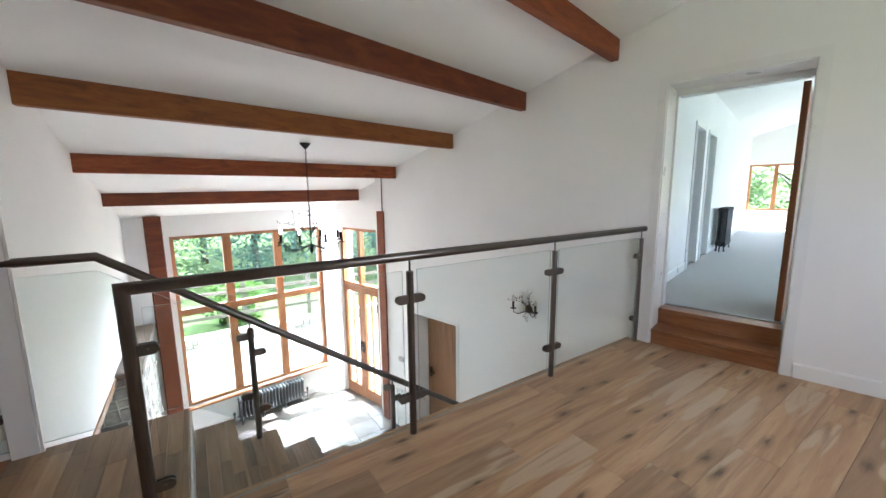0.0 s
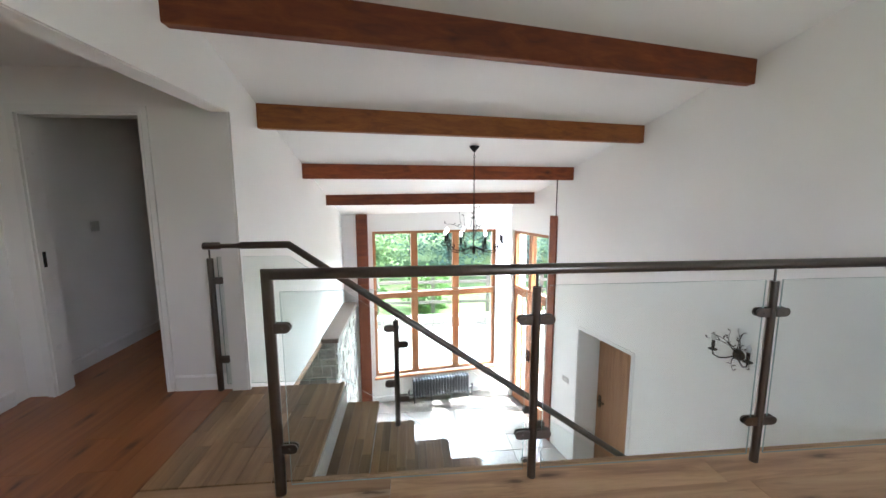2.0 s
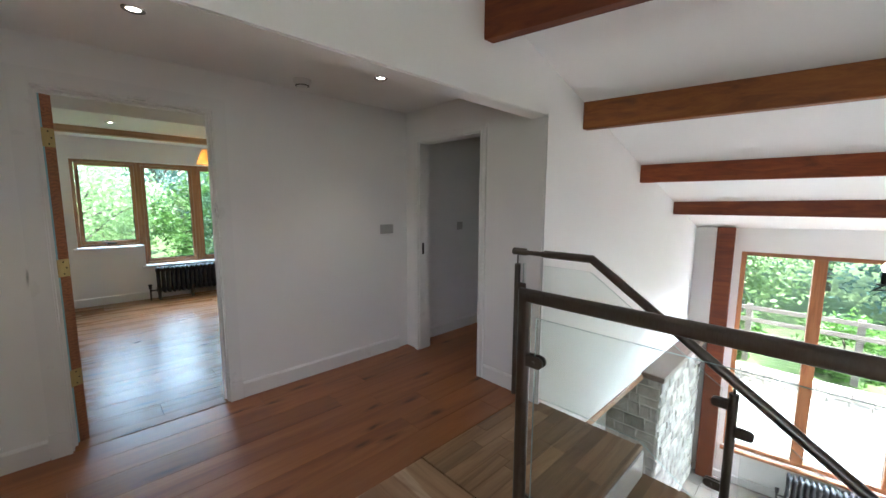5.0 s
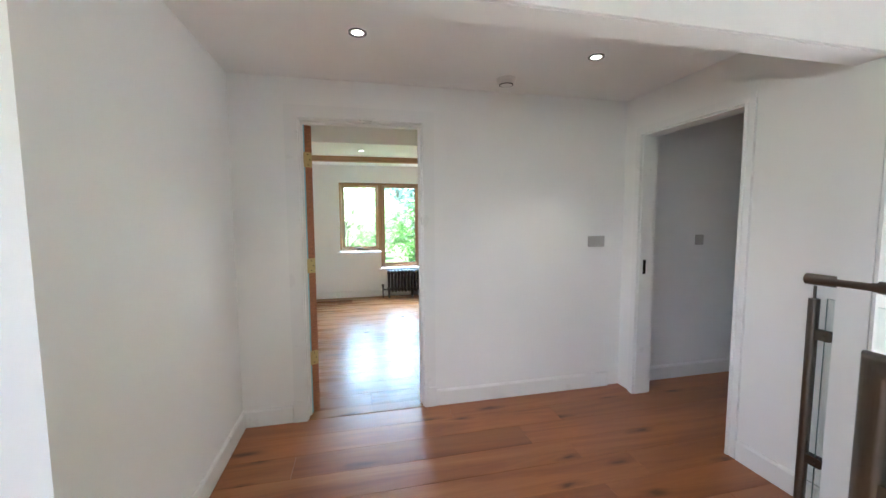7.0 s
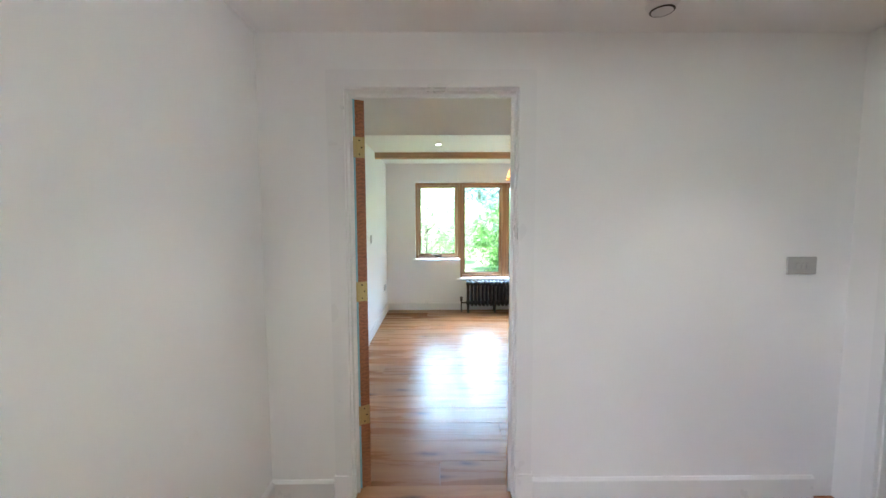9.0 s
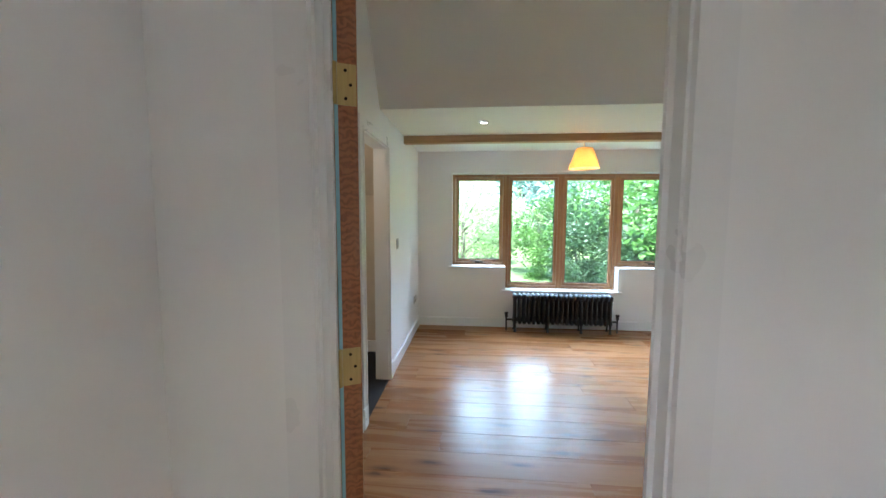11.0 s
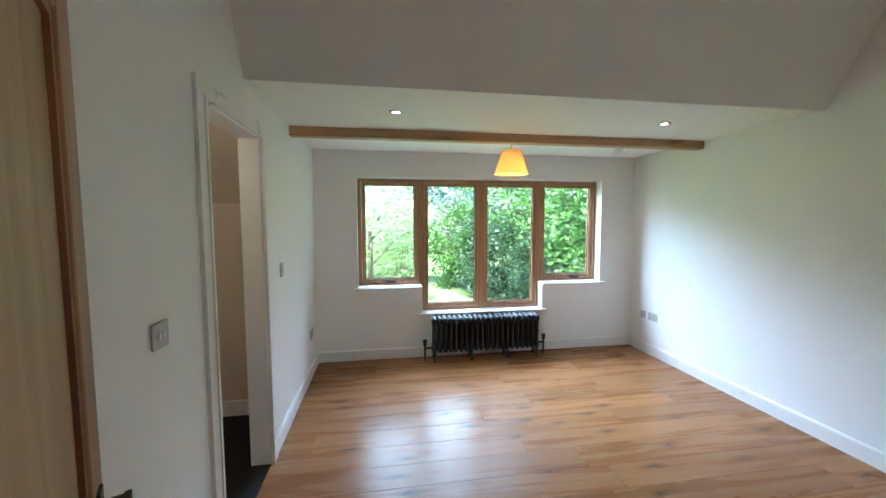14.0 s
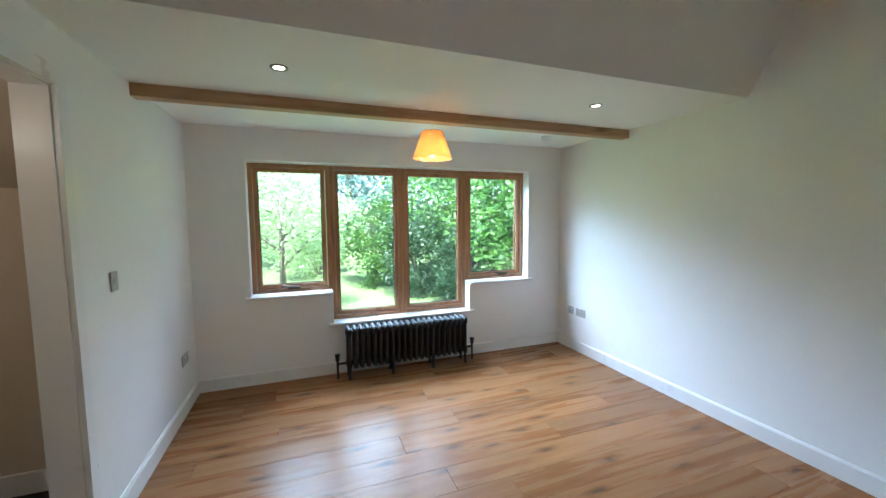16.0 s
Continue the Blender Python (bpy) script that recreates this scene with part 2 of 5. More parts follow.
GLASS = glass("clear_glass", (0.955, 0.98, 0.972))
PANE = glass("window_glass", (0.74, 0.765, 0.755))
UNLIT = paint("unlit_bulb_glass", (0.62, 0.62, 0.60), 0.15, 0.02, 0.0)
OLDWOOD = timber("dark_shelf_wood", (0.07, 0.045, 0.03), (0.13, 0.085, 0.06), (0.2, 0.14, 0.10), 0.5, "Y", 0.8, 0.1)
EDGE, _n, _l, _b = material("glass_edge", (0.30, 0.40, 0.38), 0.15)


def glow(name, color, strength):
    m, n, l, b = material(name, color, 0.5)
    b.inputs["Emission Color"].default_value = (*color, 1)
    b.inputs["Emission Strength"].default_value = strength
    return m


LAMP_ON = glow("lit_lamp", (1.0, 0.88, 0.68), 2.2)
BULB_ON = glow("lit_bulb", (1.0, 0.74, 0.42), 3)
OPAL = glow("opal_bulb", (0.97, 0.93, 0.86), 0.45)


def carpet():
    m, n, l, b = material("grey_carpet", (0.5, 0.49, 0.47), 0.95)
    v = mapped(n, l)
    f = noise_of(n, l, v, 220, 2)
    l.new(ramp_of(n, l, f, [(0.3, (0.40, 0.39, 0.38)), (0.7, (0.56, 0.55, 0.53))]), b.inputs["Base Color"])
    bump_of(n, l, b, f, 0.5, 0.006)
    return m


def rock(name, a, c, d, scale=3.0, rough=0.85):
    m, n, l, b = material(name, c, rough)
    info, geo = n.new("ShaderNodeObjectInfo"), n.new("ShaderNodeNewGeometry")
    v = mapped(n, l)
    f = noise_of(n, l, v, scale * 3, 7, 0.65)
    col = ramp_of(n, l, f, [(0.25, a), (0.5, c), (0.75, d)])
    add = n.new("ShaderNodeMath")
    add.operation = "ADD"
    l.new(info.outputs["Random"], add.inputs[0])
    l.new(geo.outputs["Random Per Island"], add.inputs[1])
    fr = n.new("ShaderNodeMath")
    fr.operation = "FRACT"
    l.new(add.outputs[0], fr.inputs[0])
    tone = ramp_of(n, l, fr.outputs[0], [(0.0, (0.62, 0.60, 0.58)), (0.5, (0.9, 0.88, 0.86)), (1.0, (1.15, 1.1, 1.02))])
    l.new(mix_of(n, l, 1.0, col, tone, "MULTIPLY"), b.inputs["Base Color"])
    bump_of(n, l, b, noise_of(n, l, v, scale * 9, 6), 0.6, 0.02)
    return m


CARPET = carpet()
STONE = rock("rubble_stone", (0.20, 0.185, 0.165), (0.36, 0.34, 0.31), (0.50, 0.48, 0.44))
MORTAR = rock("lime_mortar", (0.42, 0.40, 0.37), (0.52, 0.50, 0.46), (0.60, 0.58, 0.54), 8)
SLATE = rock("slate_floor_tile", (0.15, 0.14, 0.13), (0.24, 0.215, 0.195), (0.32, 0.28, 0.25), 1.2, 0.13)
GROUT = rock("grey_grout", (0.2, 0.2, 0.19), (0.26, 0.25, 0.24), (0.32, 0.31, 0.3), 12)
GRAVEL = rock("pale_gravel", (0.34, 0.33, 0.31), (0.47, 0.46, 0.44), (0.58, 0.57, 0.55), 3)
FENCEWOOD = timber("weathered_fence_wood", (0.08, 0.07, 0.06), (0.14, 0.12, 0.10), (0.20, 0.18, 0.15), 0.8, "X", 0.8, 0.2, False)
BARK = rock("tree_bark", (0.06, 0.05, 0.04), (0.12, 0.10, 0.08), (0.20, 0.17, 0.14), 4)


def leaf(name, dark, light):
    m, n, l, b = material(name, light, 0.5)
    geo = n.new("ShaderNodeNewGeometry")
    l.new(ramp_of(n, l, geo.outputs["Random Per Island"], [(0.0, dark), (1.0, light)]), b.inputs["Base Color"])
    tl = n.new("ShaderNodeBsdfTranslucent")
    tl.inputs[0].default_value = (*[min(1, c * 1.5) for c in light], 1)
    mx = n.new("ShaderNodeMixShader")
    mx.inputs[0].default_value = 0.4
    l.new(b.outputs[0], mx.inputs[1])
    l.new(tl.outputs[0], mx.inputs[2])
    l.new(mx.outputs[0], n["Material Output"].inputs[0])
    return m


LEAF = leaf("fresh_leaves", (0.022, 0.06, 0.012), (0.10, 0.20, 0.04))
LEAF_DARK = leaf("dark_leaves", (0.012, 0.032, 0.014), (0.05, 0.095, 0.04))
# Haze is put into this leaf colour, bluer and paler than LEAF.
LEAF_HAZY = leaf("hazed_blue_green_leaves", (0.06, 0.115, 0.10), (0.17, 0.265, 0.235))
LEAF_PALE = leaf("pale_leaves", (0.11, 0.18, 0.07), (0.26, 0.35, 0.16))


def ground_mat():
    m, n, l, b = material("meadow_ground", (0.1, 0.2, 0.04), 0.9)
    v = mapped(n, l)
    f, g = noise_of(n, l, v, 0.6, 5), noise_of(n, l, v, 30, 4)
    c = mix_of(n, l, f, (0.06, 0.10, 0.03), (0.12, 0.18, 0.06))
    l.new(mix_of(n, l, ramp_of(n, l, g, [(0.4, (0, 0, 0)), (0.7, (0.5, 0.5, 0.5))]), c, (0.14, 0.20, 0.065)), b.inputs["Base Color"])
    bump_of(n, l, b, g, 0.6, 0.05)
    return m


GRASS = ground_mat()


# ---- building helpers ----
def box(bm, x0, x1, y0, y1, z0, z1, m=None, bevel=0.0):
    vs = [bm.verts.new((x, y, z)) for z in (z0, z1) for x, y in ((x0, y0), (x1, y0), (x1, y1), (x0, y1))]
    fs = [bm.faces.new([vs[i] for i in f]) for f in ((3, 2, 1, 0), (4, 5, 6, 7), (0, 1, 5, 4), (1, 2, 6, 5), (2, 3, 7, 6), (3, 0, 4, 7))]
    if bevel:
        es = list({e for f in fs for e in f.edges})
        r = bmesh.ops.bevel(bm, geom=es, offset=bevel, segments=1, affect="EDGES", profile=0.5)
        vs = list({v for f in r["faces"] for v in f.verts} | {v for v in vs if v.is_valid})
    if m:
        for v in vs:
            v.co = m @ v.co
    return vs


def prism(bm, pts, z0, z1):
    """A plate over a polygon, given anticlockwise."""
    a, b = [bm.verts.new((x, y, z0)) for x, y in pts], [bm.verts.new((x, y, z1)) for x, y in pts]
    bm.faces.new(a[::-1]), bm.faces.new(b)
    for i in range(len(pts)):
        j = (i + 1) % len(pts)
        bm.faces.new((a[i], a[j], b[j], b[i]))


def tube(bm, pts, radii, sides=10, caps=True):
    """A round bar along a line of points; one radius for all, or one each."""
    pts = [Vector(p) for p in pts]
    radii = [radii] * len(pts) if isinstance(radii, (int, float)) else radii
    rings, side = [], None
    for i, p in enumerate(pts):
        a = (p - pts[i - 1]).normalized() if i else None
        c = (pts[i + 1] - p).normalized() if i < len(pts) - 1 else None
        d = (a + c).normalized() if a and c else (a or c)
        stretch = 1 / max(0.35, d.dot(a)) if a and c else 1
        if side is None:
            side = d.orthogonal().normalized()
        side = (side - d * side.dot(d)).normalized()
        up = d.cross(side)
        bend = (c - a) if a and c else Vector()
        axis = bend.normalized() if bend.length > 1e-4 else None
        ring = []
        for k in range(sides):
            o = (side * math.cos(2 * math.pi * k / sides) + up * math.sin(2 * math.pi * k / sides)) * radii[i]
            if axis:
                o += axis * o.dot(axis) * (stretch - 1)
            ring.append(bm.verts.new(p + o))
        rings.append(ring)
    for r, s in zip(rings, rings[1:]):
        for k in range(sides):
            bm.faces.new((r[k], r[(k + 1) % sides], s[(k + 1) % sides], s[k]))
    if caps:
        bm.faces.new(rings[0][::-1]), bm.faces.new(rings[-1])


def lathe(bm, profile, sides=20, m=None, closed=False):
    """A turned shape: (radius, height) pairs round the z axis."""
    rings = []
    for r, z in profile:
        rings.append([bm.verts.new((r * math.cos(2 * math.pi * k / sides), r * math.sin(2 * math.pi * k / sides), z)) for k in range(sides)])
    for a, b in zip(rings, rings[1:]):
        for k in range(sides):
            bm.faces.new((a[k], a[(k + 1) % sides], b[(k + 1) % sides], b[k]))
    if closed:
        bm.faces.new(rings[0][::-1]), bm.faces.new(rings[-1])
    if m:
        for ring in rings:
            for v in ring:
                v.co = m @ v.co


def mesh_of(name, bm, mat, smooth=False):
    me = bpy.data.meshes.new(name)
    bmesh.ops.recalc_face_normals(bm, faces=bm.faces)
    bm.to_mesh(me)
    bm.free()
    me.materials.append(mat)
    if smooth:
        me.shade_smooth()
        me.set_sharp_from_angle(angle=radians(40))
    return me


def part(name, bm, mat, parent=None, label="", smooth=False, m=None):
    ob = new(name, mesh_of(name, bm, mat, smooth))
    if parent is not None:
        ob.parent = parent
    if m is not None:
        ob.matrix_basis = m
    return tagged(ob, label) if label else ob


def boxes(name, mat, parent, *dims, label="", bevel=0.0, m=None):
    bm = bmesh.new()
    for d in dims:
        box(bm, *d, bevel=bevel)
    return part(name, bm, mat, parent, label, m=m)


def thing(name, label, category, group="", kind="", m=None):
    ob = new(name)
    ob.empty_display_size = 0.1
    if m is not None:
        ob.matrix_world = m
    return tagged(ob, label, category, group, kind)


def structure(name, bm, mat, label="", m=None):
    ob = part(name, bm, mat, None, label, m=m)
    return tagged(ob, label, name.split("_")[0], "", "structure")


def wall_cells(bm, a0, a1, z0, z1, t0, t1, holes, axis):
    """A wall from a0 to a1 along an axis, t0 to t1 thick, with holes (a, a, z, z) cut right through."""
    cuts_a = sorted({a0, a1, *[h[0] for h in holes], *[h[1] for h in holes]})
    cuts_z = sorted({z0, z1, *[h[2] for h in holes], *[h[3] for h in holes]})
    cuts_a = [a for a in cuts_a if a0 <= a <= a1]
    cuts_z = [z for z in cuts_z if z0 <= z <= z1]
    solid = {}
    for i in range(len(cuts_a) - 1):
        for j in range(len(cuts_z) - 1):
            ca, cz = (cuts_a[i] + cuts_a[i + 1]) / 2, (cuts_z[j] + cuts_z[j + 1]) / 2
            solid[i, j] = not any(h[0] < ca < h[1] and h[2] < cz < h[3] for h in holes)
    verts = {}

    def v(i, j, t):
        if (i, j, t) not in verts:
            a, z = cuts_a[i], cuts_z[j]
            verts[i, j, t] = bm.verts.new((a, t, z) if axis == "x" else (t, a, z))
        return verts[i, j, t]
    for (i, j), s in solid.items():
        if not s:
            continue
        for t in (t0, t1):
            bm.faces.new((v(i, j, t), v(i + 1, j, t), v(i + 1, j + 1, t), v(i, j + 1, t)))
        for di, dj, p, q in ((-1, 0, (i, j), (i, j + 1)), (1, 0, (i + 1, j), (i + 1, j + 1)), (0, -1, (i, j), (i + 1, j)), (0, 1, (i, j + 1), (i + 1, j + 1))):
            if not solid.get((i + di, j + dj), False):
                bm.faces.new((v(*p, t0), v(*q, t0), v(*q, t1), v(*p, t1)))


def wall(name, axis, a0, a1, z0, z1, t0, t1, holes=(), mat=None, label="", m=None, under_roof=False):
    bm = bmesh.new()
    wall_cells(bm, a0, a1, z0, z1, t0, t1, holes, axis)
    if under_roof:
        for v in bm.verts:
            p = m @ v.co if m else v.co
            if v.co.z > z1 - 1e-6:
                v.co.z = roof(p.x, p.y) + 0.05
    return structure(name, bm, mat or WHITE, label or "white painted plaster wall", m)


# ---- setting: walls, floors, ceilings ----
BETA = math.atan(0.14)
HW = Matrix.Translation((0, 7.19, 0)) @ Matrix.Rotation(BETA, 4, "Z")          # along the hall's window wall
SIDE = Matrix.Translation((2.44, 7.30, 0)) @ Matrix.Rotation(math.atan2(-1, 0.27), 4, "Z")   # along the side glazing, towards the landing
V = 1.0266


def rw(y):
    """x of the hall's right-hand wall at y."""
    return 4.07 - 0.232 * y


wall("wall_hall_right", "y", -1.55, 6.06, HALL_FLOOR - 0.1, 3.6, 0, 0.42,
     [(0.895, 1.868, 0, 2.373), (4.272, 5.265, HALL_FLOOR - 0.1, -0.405)], m=ROOM, under_roof=True)
wall("wall_hall_upper_left", "y", -1.5, 3.0, -0.3, 3.6, -0.83, LEFT, [(0.144, 2.955, -0.3, 2.012)], under_roof=True)
wall("wall_hall_left", "y", 3.0, 7.25, -0.5, 2.4, -0.83, LEFT, under_roof=True)
wall("wall_hall_lower_left", "y", 1.7, 7.3, HALL_FLOOR - 0.1, -0.5, -1.25, -1.1)
# The opening in this unseen wall is added to let fill light in.
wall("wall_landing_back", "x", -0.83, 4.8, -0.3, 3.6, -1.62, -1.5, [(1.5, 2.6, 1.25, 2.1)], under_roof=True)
wall("wall_under_landing", "x", -1.1, 4.0, HALL_FLOOR - 0.1, -0.22, 1.75, 1.87)
wall("wall_bedroom_door", "y", 0.04, 5.3, -0.1, 3.05, -2.352, DOORWALL, [(0.523, 1.381, -0.1, 2.056)])
wall("wall_passage_side", "x", -2.262, -0.83, -0.1, 2.95, 0.02, 0.136)
wall("wall_passage_end", "x", -2.262, -0.83, -0.1, 2.95, 3.0, 3.12, [(-2.093, -1.285, -0.1, 2.018)])
wall("wall_corridor_side", "y", 3.12, 5.3, -0.1, 2.95, -1.25, -1.13)
wall("wall_corridor_end", "x", -2.262, -1.25, -0.1, 2.95, 5.18, 5.3)
wall("wall_bedroom_window", "y", 0.04, 4.02, -0.4, 3.1, -6.62, BED_W,
     [(0.606, 1.312, 0.79, 2.012), (1.312, 2.735, 0.485, 2.012), (2.735, 3.47, 0.79, 2.012)])
wall("wall_bedroom_left", "x", BED_W, -2.352, -0.1, 3.1, 0.04, BED_S, [(-4.62, -3.857, -0.1, 2.055)])
wall("wall_bedroom_right", "x", BED_W, -2.352, -0.1, 3.1, BED_N, 4.02)
wall("wall_hall_window", "x", -1.0, 2.62, HALL_FLOOR - 0.1, 1.9, 0.0, 0.3, [(-0.185, 2.25, -2.03, 0.81)], m=HW, under_roof=True)
wall("wall_hall_side_glazed", "x", 0.05, 1.62, HALL_FLOOR - 0.1, 2.2, 0.0, 0.3, [(0.13, 1.25, HALL_FLOOR - 0.1, 0.81)], m=SIDE, under_roof=True)


def slab(name, pts, z0, z1, mat, label=""):
    bm = bmesh.new()
    prism(bm, pts, z0, z1)
    return structure(name, bm, mat, label)


def quad_plate(name, corners, thick, mat, label):
    """A sloping plate: four corners of its underside."""
    bm = bmesh.new()
    lo, hi = [bm.verts.new(c) for c in corners], [bm.verts.new((c[0], c[1], c[2] + thick)) for c in corners]
    bm.faces.new(lo), bm.faces.new(hi[::-1])
    for i in range(4):
        bm.faces.new((lo[i], lo[(i + 1) % 4], hi[(i + 1) % 4], hi[i]))
    return structure(name, bm, mat, label)


quad_plate("ceiling_hall", [(x, y, roof(x, y)) for x, y in ((-0.83, -1.62), (4.9, -1.62), (3.4, 8.0), (-0.83, 8.0))], 0.15, CEIL, "white sloping plaster ceiling over the hall")
slab("ceiling_passage", [(-2.3, 0.1), (-0.8, 0.1), (-0.8, 5.25), (-2.3, 5.25)], 2.292, 2.38, CEIL, "white flat plaster ceiling of the passage")
slab("ceiling_bedroom_low", [(-6.4, 0.1), (-4.375, 0.1), (-4.375, 3.95), (-6.4, 3.95)], 2.29, 2.42, CEIL, "white low plaster ceiling by the window")
quad_plate("ceiling_bedroom_slope", [(-4.375, 0.1, 2.29), (-4.006, 0.1, 2.97), (-4.006, 3.95, 2.97), (-4.375, 3.95, 2.29)], 0.08, CEIL, "white steep plaster ceiling slope")
slab("ceiling_bedroom_high", [(-4.046, 0.1), (-2.3, 0.1), (-2.3, 3.95), (-4.046, 3.95)], 2.97, 3.07, CEIL, "white high plaster ceiling of the bedroom")

landing = tagged(slab("floor_landing", [(-0.83, -1.5), (4.6, -1.5), (3.63, 1.985), (-0.03, 1.985), (-0.03, 3.0), (-0.83, 3.0)], -0.20, -0.022, GROUT, "oiled oak plank floor of the landing"), category="floor")
passage = tagged(slab("floor_passage", [(-2.3, 0.1), (-0.83, 0.1), (-0.83, 5.2), (-2.3, 5.2)], -0.20, -0.022, GROUT, "reddish lacquered oak plank floor"), category="floor")
bedroom_floor = tagged(slab("floor_bedroom", [(-6.4, 0.1), (-2.3, 0.1), (-2.3, 3.92), (-6.4, 3.92)], -0.20, -0.022, GROUT, "wide lacquered oak plank floor of the bedroom"), category="floor")
hall_floor = tagged(slab("floor_hall", [(-1.2, 1.8), (4.0, 1.8), (3.1, 7.6), (-1.2, 7.25)], HALL_FLOOR - 0.15, HALL_FLOOR - 0.012, GROUT, "slate tiled floor of the hall"), category="floor")

# closet behind the bedroom's inner doorway
slab("floor_closet", [(-5.33, -1.2), (-3.39, -1.2), (-3.39, 0.158), (-5.33, 0.158)], -0.2, 0.0, DARKCARPET, "black carpet of the closet")
wall("wall_closet_back", "x", -5.37, -3.34, -0.1, 2.5, -1.25, -1.15, mat=CREAM, label="cream painted closet wall")
wall("wall_closet_low", "y", -1.15, 0.04, -0.1, 1.75, -5.37, -5.28, mat=CREAM, label="cream painted low closet wall")
wall("wall_closet_near", "y", -1.15, 0.04, -0.1, 2.5, -3.43, -3.34, mat=CREAM, label="cream painted closet wall")
quad_plate("ceiling_closet", [(-5.37, -1.2, 1.60), (-4.35, -1.2, 2.42), (-4.35, 0.04, 2.42), (-5.37, 0.04, 1.60)], 0.08, CREAM, "cream sloping closet ceiling")
slab("ceiling_closet_flat", [(-4.36, -1.2), (-3.34, -1.2), (-3.34, 0.04), (-4.36, 0.04)], 2.42, 2.5, CREAM, "cream flat closet ceiling")

# the room beyond the steps
RF = 0.29
slab_bm = bmesh.new()
box(slab_bm, 0.24, 11.3, -3.2, 2.1, RF - 0.3, RF)
structure("floor_far_room", slab_bm, CARPET, "pale grey carpet of the far room", ROOM)
wall("wall_far_room_left", "x", 0.42, 11.3, 0, 3.6, 2.05, 2.2, [(2.55, 3.25, RF, 2.35), (3.6, 4.3, RF, 2.35)], m=ROOM)
wall("wall_far_room_right", "x", 0.42, 11.3, 0, 4.6, -3.2, -3.05, [(5.0, 8.0, RF + 0.58, 2.3)], m=ROOM)
wall("wall_far_room_end", "y", -3.2, 2.2, 0, 4.6, 11.0, 11.25, [(-2.6, 2.04, RF + 0.52, 2.17)], m=ROOM)
bm = bmesh.new()
for f in (((0.42, 2.2, 2.95), (11.3, 2.2, 2.95), (11.3, -1.0, 3.9), (0.42, -1.0, 3.9)), ((0.42, -1.0, 3.9), (11.3, -1.0, 3.9), (11.3, -3.2, 3.2), (0.42, -3.2, 3.2))):
    lo, hi = [bm.verts.new(c) for c in f], [bm.verts.new((c[0], c[1], c[2] + 0.1)) for c in f]
    bm.faces.new(lo), bm.faces.new(hi[::-1])
    for i in range(4):
        bm.faces.new((lo[i], lo[(i + 1) % 4], hi[(i + 1) % 4], hi[i]))
structure("ceiling_far_room", bm, CEIL, "white vaulted ceiling of the far room", ROOM)
bm = bmesh.new()
wall_cells(bm, 2.4, 4.6, 0, 2.6, 3.4, 3.5, [], "x")
box(bm, 2.4, 4.6, 2.2, 3.4, RF - 0.2, RF - 0.004)
box(bm, 2.4, 4.6, 2.2, 3.4, 2.45, 2.55)
box(bm, 2.3, 2.4, 2.2, 3.5, 0, 2.6)
box(bm, 3.4, 3.45, 2.2, 3.4, 0, 2.5)
box(bm, 4.6, 4.7, 2.2, 3.5, 0, 2.6)
structure("wall_side_rooms", bm, WHITE, "white walls behind the far room's doorways", ROOM)
bm = bmesh.new()
box(bm, 0.5, 0.6, 4.0, 5.6, HALL_FLOOR, -0.1)
structure("wall_behind_hall_door", bm, WHITE, "white wall behind the hall door", ROOM)


# ---- baseboards ----
def skirting(runs, name="baseboard", label="white painted skirting board", h=0.115, t=0.018, m=None):
    """Runs of (x, y, x, y); the board stands to the left of each run."""
    bm = bmesh.new()
    for x0, y0, x1, y1 in runs:
        d = Vector((x1 - x0, y1 - y0, 0))
        ln = d.length
        mm = Matrix.Translation((x0, y0, 0)) @ Matrix.Rotation(math.atan2(d.y, d.x), 4, "Z")
        prof = [(0, 0), (t, 0), (t, h - 0.012), (t * 0.45, h), (0, h)]
        a, b = [bm.verts.new(mm @ Vector((0, p, q))) for p, q in prof], [bm.verts.new(mm @ Vector((ln, p, q))) for p, q in prof]
        for i in range(5):
            bm.faces.new((a[i], a[(i + 1) % 5], b[(i + 1) % 5], b[i]))
        bm.faces.new(a), bm.faces.new(b)
    return structure(name, bm, GLOSSWHITE, label, m)


skirting([(-2.262, 2.89, -2.262, 1.452), (-2.262, 0.452, -2.262, 0.136), (-2.244, 0.136, -0.715, 0.136), (-0.84, 3.0, -1.245, 3.0), (-0.715, 0.13, -0.715, -1.5),
          (-2.262, 5.18, -2.262, 3.14), (-1.25, 3.12, -1.25, 5.18)], "baseboard_passage")
skirting([(BED_W, BED_N, BED_W, BED_S), (BED_W + 0.018, BED_S, -4.70, BED_S), (-3.775, BED_S, -2.37, BED_S), (-2.352, BED_N, BED_W + 0.018, BED_N), (-2.352, 1.45, -2.352, BED_N)], "baseboard_bedroom")
skirting([(0, 0.84, 0, -1.5)], "baseboard_landing", m=ROOM @ Matrix.Scale(-1, 4, (1, 0, 0)))
skirting([(-0.70, 0, 0.1, 0), (0.1, 0, 2.3, 0)], "baseboard_hall", m=HW @ Matrix.Scale(-1, 4, (0, 1, 0)) @ Matrix.Translation((0, 0, HALL_FLOOR)))
skirting([(0.44, 2.05, 2.47, 2.05), (4.4, 2.05, 11.0, 2.05)], "baseboard_far_room", m=ROOM @ Matrix.Translation((0, 4.1, RF)) @ Matrix.Scale(-1, 4, (0, 1, 0)))
bm = bmesh.new()
box(bm, -5.262, -3.43, -1.15, -1.132, 0, 0.12)
box(bm, -5.28, -5.262, -1.15, 0.04, 0, 0.12)
structure("baseboard_closet", bm, GLOSSWHITE, "white closet skirting board")


